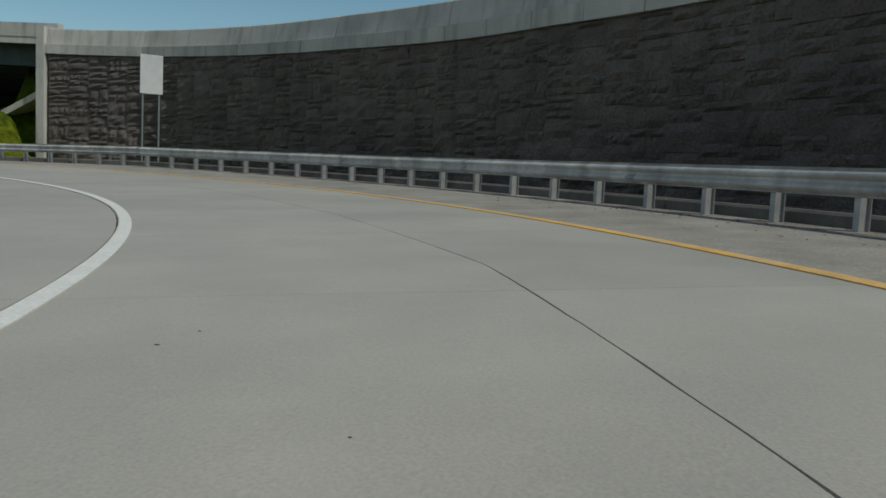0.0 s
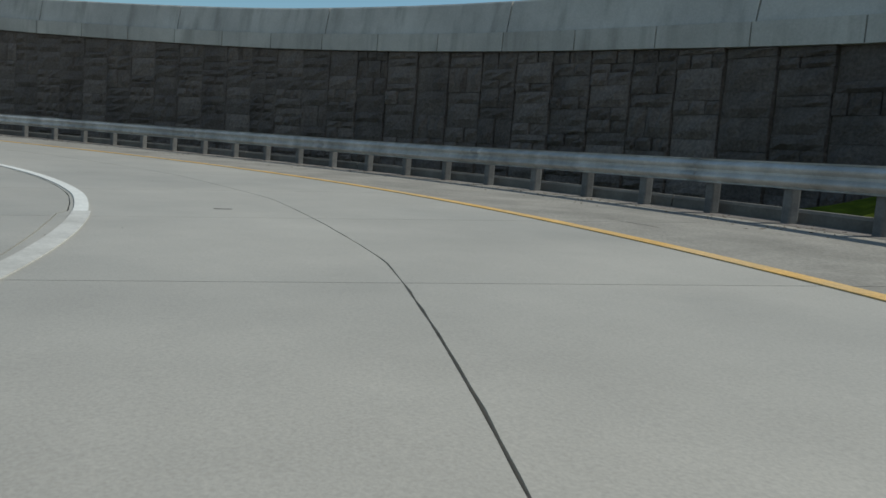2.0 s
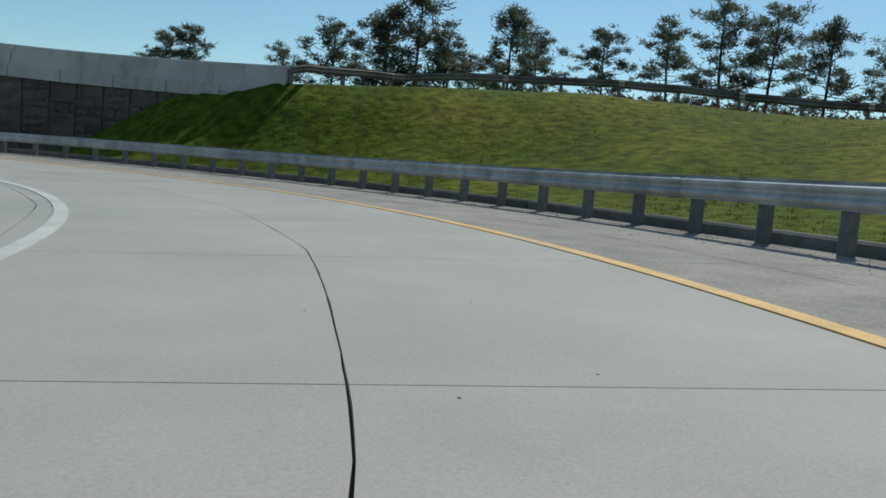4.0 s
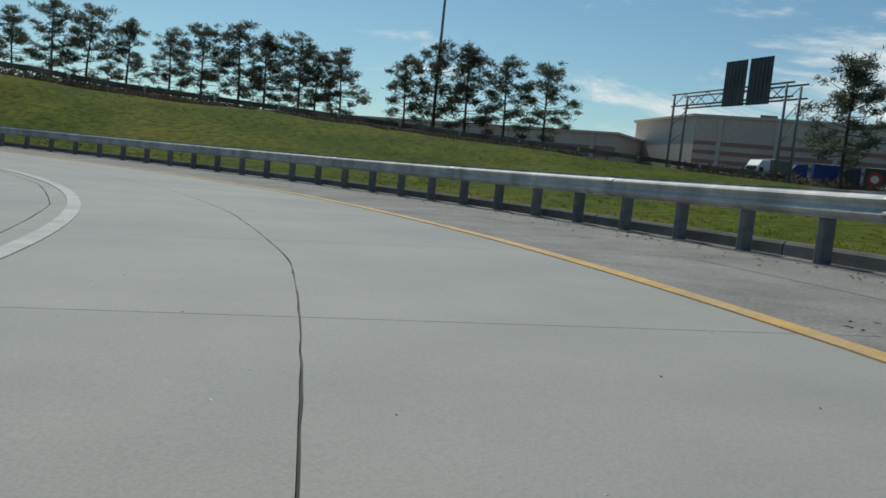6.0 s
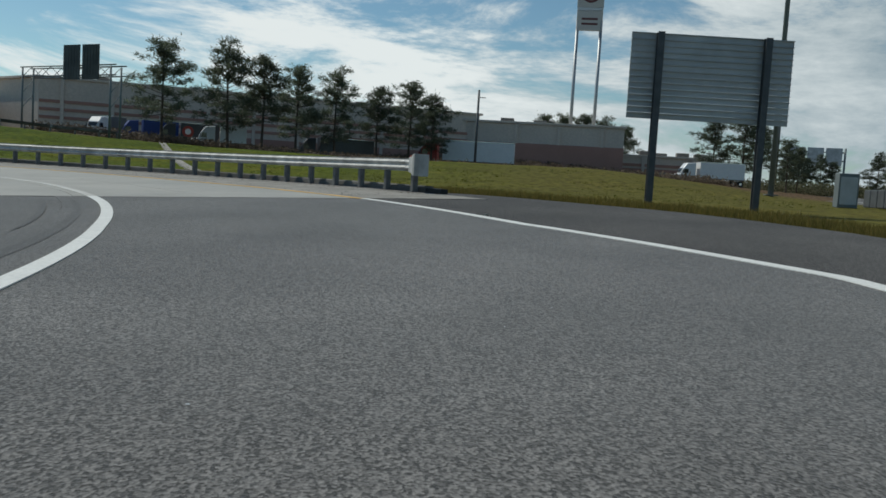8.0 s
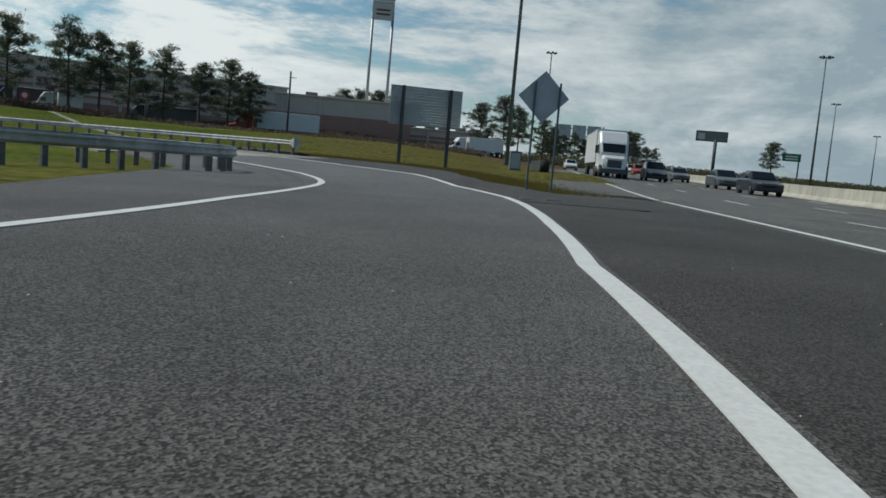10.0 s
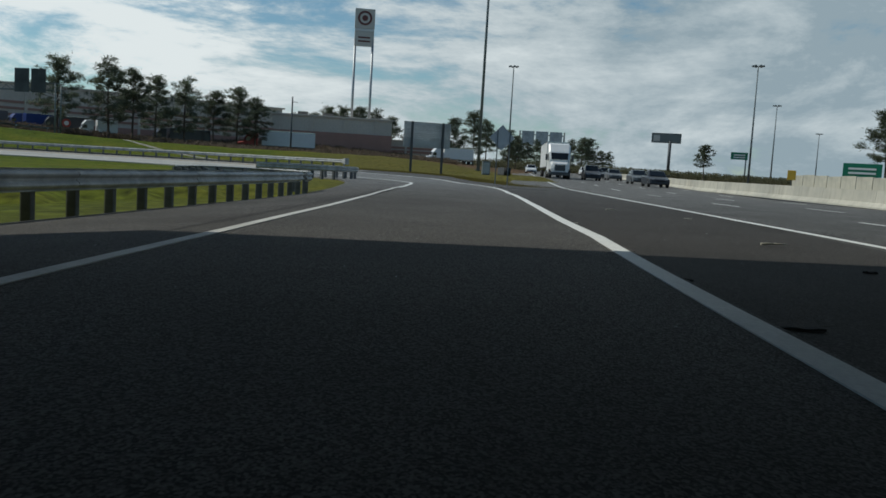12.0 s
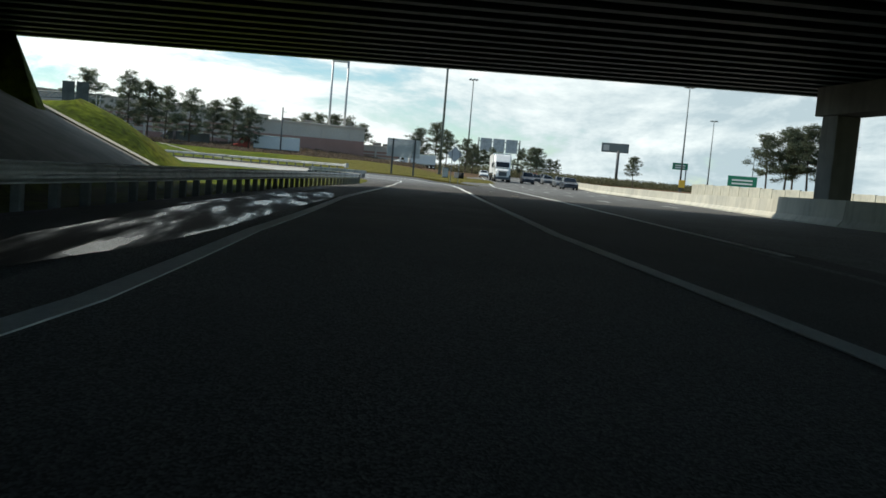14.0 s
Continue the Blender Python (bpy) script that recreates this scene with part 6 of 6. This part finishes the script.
# the row on the crest beyond the grass hill: place and height of the top
for i, (x, y, top) in enumerate(((-17.1, 47.0, 6.9), (-16.1, 47.3, 7.4), (-11.4, 48.6, 6.9), (-8.8, 49.1, 8.4), (-6.0, 49.5, 9.6), (-4.3, 49.7, 10.6), (-2.7, 49.8, 8.4), (-1.3, 49.8, 7.4), (0.6, 39.8, 8.2), (1.9, 44.0, 7.9), (4.7, 40.8, 7.6), (7.6, 41.3, 8.3),
                                 (10.0, 41.6, 9.5), (12.5, 42.5, 9.5), (15.4, 43.4, 9.4), (18.6, 44.1, 9.3), (21.4, 44.6, 10.1), (24.4, 44.9, 10.9), (27.0, 45.4, 10.8), (30.3, 45.8, 11.0), (32.1, 45.9, 10.0), (34.5, 46.0, 10.7),
                                 (42.6, 47.6, 11.6), (45.7, 46.8, 13.1), (48.9, 46.0, 13.9), (52.0, 43.9, 12.9), (53.4, 39.6, 12.3))):
    pine(x, y, top, (0, 2, 1, 4, 3, 1, 0, 2, 3, 4)[i % 10], kinds=CREST_PINES)
for i, (x, y, top) in enumerate(((65.0, 16.4, 14.0), (67.0, 9.6, 14.3), (70.7, 6.9, 13.8), (75.2, 4.2, 13.2), (77.2, -0.1, 13.1), (83.0, -4.0, 12.1), (86.0, -7.7, 13.1), (84.0, -11.0, 11.2))):
    pine(x, y, top, (0, 3, 2, 1, 3, 2, 1, 0)[i], "loblolly pine with dark layered crown beside the yard", "yard pines", kinds=TALL_PINES)
for i, (x, y, top) in enumerate(((129.8, -66.3, 11.0), (133, -69, 10.0), (134.6, -86.0, 10.8), (138, -84, 10.0), (142, -90, 11.0), (92.5, -47.5, 10.6), (96.0, -52.0, 12.5), (104, -56, 11.5), (151.0, -15.7, 12.6), (152.5, -20.2, 13.6), (150.0, -24.0, 14.9), (154.0, -27.5, 15.6), (151.4, -31.5, 15.8), (153.0, -36.0, 15.0), (150.9, -39.9, 13.8), (175.1, -76.7, 9.6), (174.5, -79.0, 10.8), (174.0, -81.5, 10.4), (173.3, -84.3, 10.9), (172.7, -86.6, 9.8), (169.4, -98.0, 9.0), (168.8, -99.9, 8.8), (168.1, -102.0, 9.0), (167.5, -104.0, 8.6), (96.0, -100.0, 9.0), (39.8, -100.3, 12.6), (38.5, -103.5, 14.0), (37.0, -106.6, 14.6), (36.0, -110.0, 14.0), (41.5, -107.0, 13.6))):
    pine(x, y, top, i if i < 25 else 4 if i % 2 else 2, "dark pine far beyond the freeway", "far trees", kinds=TALL_PINES)


def brush(name, label, n, place, size, material, seed):
    """Low tangled scrub: many small leaves and stems in clumps."""
    r = random.Random(seed)
    v, f = [], []
    for _ in range(n):
        x, y, h = place(r)
        m = r.randint(14, 24)
        g = gz_fast(x, y)
        for _ in range(m):
            p = Vector((x + r.gauss(0, 0.5) * h, y + r.gauss(0, 0.5) * h, g + min(0.85, abs(r.gauss(0, 0.45))) * h))
            d = Vector((r.gauss(0, 1), r.gauss(0, 1), r.gauss(0.4, 0.8))).normalized()
            w = d.orthogonal().normalized() * size * r.uniform(0.2, 0.5)
            L = size * r.uniform(0.6, 1.4)
            o = len(v)
            v += [p - w, p + w, p + d * L + w * 0.5, p + d * L * 1.2, p + d * L - w * 0.5]
            f.append((o, o + 1, o + 2, o + 3, o + 4))
    ob = mesh_ob(name, v, f, material)
    return tagged(ob, label, "brush", kind="stuff")


def woods_place(r):
    t = r.random()
    return 150 + 60 * t + r.uniform(-6, 6), -62 - 190 * t + r.uniform(-5, 5), r.uniform(1.4, 2.8)


_bx, _by = np.arange(-60, 160, 1.0), np.arange(-70, 110, 1.0)
_bz = land(*np.meshgrid(_bx, _by))


def gz_fast(x, y):
    i, j = min(len(_bx) - 2, max(0, int(x + 60))), min(len(_by) - 2, max(0, int(y + 70)))
    u, w = min(1, max(0, x + 60 - i)), min(1, max(0, y + 70 - j))
    return float((_bz[j, i] * (1 - u) + _bz[j, i + 1] * u) * (1 - w) + (_bz[j + 1, i] * (1 - u) + _bz[j + 1, i + 1] * u) * w)


def crest_place(r):
    t = r.random()
    x = -6 + 58 * t
    y = float(np.interp(x, [-6, 3, 12, 25, 38, 52], [48, 39, 39, 40, 38, 36])) + r.uniform(-3.5, 6.0)
    return x, y, r.uniform(0.4, 1.1)


def yard_place(r):
    t = r.random()
    return 58 + 34 * t + r.uniform(-2, 2), 24 - 38 * t + r.uniform(-4, 4), r.uniform(0.4, 1.3)


def bank_place(r):
    return r.uniform(60, 122), r.uniform(-44, 4), r.uniform(0.3, 0.9)


brush("roadside_brush", "brown winter brush and shrubs along the crest", 2600, crest_place, 0.17, DULL_LEAF, 3)
brush("yard_brush", "dull brown scrub below the pines by the yard", 2200, yard_place, 0.26, DULL_LEAF, 4)
brush("bank_brush", "dull scrub on the red clay bank", 4500, bank_place, 0.26, DULL_LEAF, 5)

brush("far_woods", "dark low woods along the horizon beyond the freeway", 6000, woods_place, 0.34, NEEDLES, 6)

# upper road's guardrail along the crest
def crest_rail(u):
    P = np.array([[float(c) for c in along(18.3, wall_off(18.3) + 0.2)], (-3.2, 31.6), (5, 31.2), (13.0, 29.4), (22.2, 28.0), (30.5, 23.4), (37.7, 17.4), (44.0, 10.0)])
    d = np.r_[0, np.cumsum(np.hypot(*np.diff(P, axis=0).T))]
    x, y = float(np.interp(u, d, P[:, 0])), float(np.interp(u, d, P[:, 1]))
    return Vector((x, y, gz_fast(x, y) + 0.02))


guardrail("dull steel guardrail along the upper road on the crest", crest_rail, 1, [float(u) for u in np.arange(0, 62, 1.9)], 3.8, z_mid=0.5, steel_mat=DULL_STEEL)

# ---------------------------------------------------------------- grass tufts and litter


def tufts(name, label, n, place, h, seed, blades=None):
    r = random.Random(seed)
    v, f = [], []
    for _ in range(n):
        p = place(r)
        for _ in range(5):
            a = r.uniform(0, 6.28)
            w = Vector((math.cos(a), math.sin(a), 0)) * 0.012
            q = p + Vector((r.gauss(0, 0.04), r.gauss(0, 0.04), -0.02))
            tip = q + Vector((r.gauss(0, 0.035), r.gauss(0, 0.035), h * r.uniform(0.5, 1.3)))
            o = len(v)
            v += [q - w, q + w, tip]
            f.append((o, o + 1, o + 2))
    return tagged(mesh_ob(name, v, f, blades or BLADES), label, "grass", kind="stuff")


def verge_place(r):
    s = r.uniform(-14, 66)
    off = rail_off(s) + 0.45 + abs(r.gauss(0, 2.2))
    if s < 15:
        off = min(off, wall_off(s) - 0.15)
    x, y = along(s, off)
    x, y = float(x), float(y)
    return Vector((x, y, gz_fast(x, y)))


def gore_place(r):
    s = r.uniform(64, 83)
    off = float(np.interp(s, [64, 66.5, 70, 73, 76, 79, 82, 83], [5.4, 5.7, 7.1, 7.1, 6.1, 5.1, 4.8, 5.2])) + abs(r.gauss(0, 1.6))
    x, y = along(s, off)
    x, y = float(x), float(y)
    return Vector((x, y, gz_fast(x, y)))


def hill_place(r):
    s = r.uniform(17, 66)
    off = rail_off(s) + 1.0 + 24 * r.random() ** 1.3
    x, y = along(s, off)
    x, y = float(x), float(y)
    return Vector((x, y, gz_fast(x, y)))


tufts("verge_grass", "short green grass tufts behind the kerb", 9000, verge_place, 0.05, 8)
tufts("hill_grass", "clumps of uneven grass on the bank", 8000, hill_place, 0.06, 12)
tufts("gore_grass", "taller yellowing grass at the gore", 9000, gore_place, 0.15, 9, DRY_BLADES)


def litter(name, label, n, place, size, material, seed):
    r = random.Random(seed)
    v, f = [], []
    for _ in range(n):
        p = place(r)
        a = r.uniform(0, 6.28)
        e1 = Vector((math.cos(a), math.sin(a), 0)) * size * r.uniform(0.5, 1.6)
        e2 = Vector((-math.sin(a), math.cos(a), 0)) * size * r.uniform(0.3, 0.8)
        o = len(v)
        up = Vector((0, 0, size * r.uniform(0.2, 0.6)))
        v += [p - e1 - e2, p + e1 - e2, p + e1 + e2, p - e1 + e2, p + up]
        f += [(o, o + 1, o + 4), (o + 1, o + 2, o + 4), (o + 2, o + 3, o + 4), (o + 3, o, o + 4), (o + 3, o + 2, o + 1, o)]
    return tagged(mesh_ob(name, v, f, material), label, "litter", kind="stuff")


def edge_place(r):
    s = r.uniform(-12, 67)
    return spot(s, rail_off(s) + 0.12 - abs(r.gauss(0, 0.45)), 0.001)


def road_place(r):
    s = r.uniform(-3, 66)
    return spot(s, r.uniform(-3.5, 4.2), 0.001)


def glint_place(r):
    s = r.uniform(36, 125)
    return spot(s, r.uniform(-3.0, 3.0), 0.001)




def scrap(x, y, yaw, long, wide, high, material, label):
    """A bent, torn strip lying on the pavement."""
    r = random.Random(int(x * 100))
    bm = bmesh.new()
    rows = []
    for i in range(7):
        u = i / 6 - 0.5
        w = wide * (0.5 + 0.5 * math.cos(u * 2.2)) * r.uniform(0.7, 1.1)
        lift = high * (0.35 + 0.65 * abs(math.sin(u * 5.0 + x)))
        c = r.uniform(-0.2, 0.2) * wide
        rows.append([bm.verts.new((u * long, c + sgn * w / 2, z)) for sgn, z in ((-1, 0.0), (1, 0.0), (1, lift), (-1, lift))])
    for p_, q_ in zip(rows, rows[1:]):
        for k in range(4):
            bm.faces.new((p_[k], p_[(k + 1) % 4], q_[(k + 1) % 4], q_[k]))
    bm.faces.new(rows[0][::-1])
    bm.faces.new(rows[-1])
    bmesh.ops.recalc_face_normals(bm, faces=bm.faces[:])
    bm.transform(Matrix.Translation((x, y, -0.163)) @ Matrix.Rotation(yaw, 4, "Z"))
    tagged(part("debris", bm, material), label, "debris", "bits of debris on the gore")


for x, y, yaw, long, wide, high, material in ((-65.75, -25.48, 1.5, 0.19, 0.045, 0.014, TYRE), (-62.13, -25.97, 1.4, 0.18, 0.03, 0.010, DARK_STEEL), (-63.12, -27.62, 1.7, 0.12, 0.04, 0.020, TYRE),
                                              (-57.87, -26.74, 1.4, 0.20, 0.05, 0.012, BARRIER), (-57.0, -25.59, 1.3, 0.10, 0.04, 0.012, WHITE_PAINT), (-64.13, -25.67, 0.6, 0.05, 0.04, 0.02, TYRE), (-57.61, -25.73, 1.5, 0.13, 0.03, 0.010, BARRIER),
                                              (-54.5, -29.95, 1.2, 0.14, 0.05, 0.012, BARRIER), (-27.97, -30.97, 1.5, 0.15, 0.04, 0.012, BARRIER)):
    scrap(x, y, yaw, long, wide, high, material, "torn dark rubber strip on the asphalt" if material is TYRE else "thin bent scrap lying on the asphalt")

for a, b, o0, o1, wide in ((69.0, 88.8, -2.15, -1.82, 0.13), (76.0, 89.6, -2.55, -2.25, 0.07), (70.0, 74.6, -2.52, -2.38, 0.07), (103.0, 121.5, -3.15, -2.52, 0.10)):
    tagged(strip("tyre_mark", a, b, lambda s: o0 + (o1 - o0) * (s - a) / (b - a) + 0.03 * noise.noise((s * 0.7, o0, 2.0)) - wide / 2 * math.sin(math.pi * (s - a) / (b - a)) ** 0.5,
                 lambda s: o0 + (o1 - o0) * (s - a) / (b - a) + 0.03 * noise.noise((s * 0.7, o0, 2.0)) + wide / 2 * math.sin(math.pi * (s - a) / (b - a)) ** 0.5 + 0.002, RUBBED, up=0.003, step=0.3),
           "dark curved tyre mark on the asphalt shoulder", "tyre mark", "tyre marks", "structure")

def crumb_place(r):
    s = r.uniform(56, 67.6)
    return spot(s, yellow_off(s) + 0.35 + abs(r.gauss(0, 0.55)), 0.002)


# long broken crack in the outer shoulder
_v, _f = [], []
for i in range(520):
    q = 14.0 + i * 0.1
    if noise.noise((q * 0.35, 8.0, 1.0)) > 0.22:
        continue
    o = 3.42 + 0.10 * noise.noise((q * 0.3, 2.0, 9.0)) + 0.02 * noise.noise((q * 3.0, 2.0, 9.0))
    o2 = 3.42 + 0.10 * noise.noise(((q + 0.1) * 0.3, 2.0, 9.0)) + 0.02 * noise.noise(((q + 0.1) * 3.0, 2.0, 9.0))
    h = 0.004 + 0.008 * abs(noise.noise((q * 1.7, 3.0, 5.0)))
    n = len(_v)
    _v += [spot(q, o - h, 0.003), spot(q, o + h, 0.003), spot(q + 0.1, o2 - h, 0.003), spot(q + 0.1, o2 + h, 0.003)]
    _f.append((n, n + 1, n + 3, n + 2))
mesh_ob("crack", _v, _f, JOINT, ramp_bed)
litter("shoulder_crumbs", "dark crumbs of broken asphalt on the shoulder", 170, crumb_place, 0.014, JOINT, 25)
litter("leaf_litter", "dark leaf and gravel litter along the kerb", 2200, edge_place, 0.017, SHRUB, 21)
litter("gravel", "pale gravel and dust along the kerb", 900, edge_place, 0.010, CONCRETE, 22)
litter("specks", "small dark specks on the concrete", 220, road_place, 0.006, JOINT, 23)
# white flakes that put glints on the pavement as colour
litter("glint_chips", "tiny pale chips that stand for glints on the pavement", 260, glint_place, 0.006, WHITE_PAINT, 24)


# short tar marks on the slabs and sticks lying at the gore
for a, o0, o1 in ((13.5, -0.15, 0.0),):
    p, q = spot(a, o0, 0.001), spot(a + 0.02, o1, 0.001)
    tagged(sweep("tar_mark", [p, p.lerp(q, 0.5) + Vector((0.01, 0.008, 0)), q], [(-0.012, 0), (0.012, 0), (0.008, 0.003), (-0.008, 0.003)], JOINT), "short black tar mark on the concrete", "tar mark", "tar marks", "structure")
for a, o0, o1 in ((89.2, 2.42, 2.72), (88.9, 3.04, 3.44), (72.25, 2.75, 2.9), (118.6, 2.9, 3.2), (110.5, 2.2, 2.4)):
    p, q = spot(a, o0, 0.012), spot(a - 0.12, o1, 0.012)
    st = thing("stick", "pale broken stick lying on the asphalt", "stick", "sticks on the asphalt")
    bm = tube(0.014, 0.011, p, p.lerp(q, 0.55) + Vector((0.0, 0.02, 0.004)), 6)
    tube(0.011, 0.006, p.lerp(q, 0.55) + Vector((0.0, 0.02, 0.004)), q, 6, bm)
    part("twig", bm, BARRIER, st)

# concrete drainage flume running down the grass bank
_fl = []
for k in range(40):
    u = k / 39
    x, y = 2.4 + 27.0 * u, -16.2 + 14.9 * u
    _fl.append(Vector((x, y, gz_fast(x, y) + 0.02)))
tagged(sweep("drainage_flume", _fl, [(-0.19, -0.2), (0.19, -0.2), (0.19, 0.05), (0.14, 0.055), (0.0, 0.0), (-0.14, 0.055), (-0.19, 0.05)], SHOULDER), "narrow pale concrete drainage flume in the grass", "drain", kind="structure")
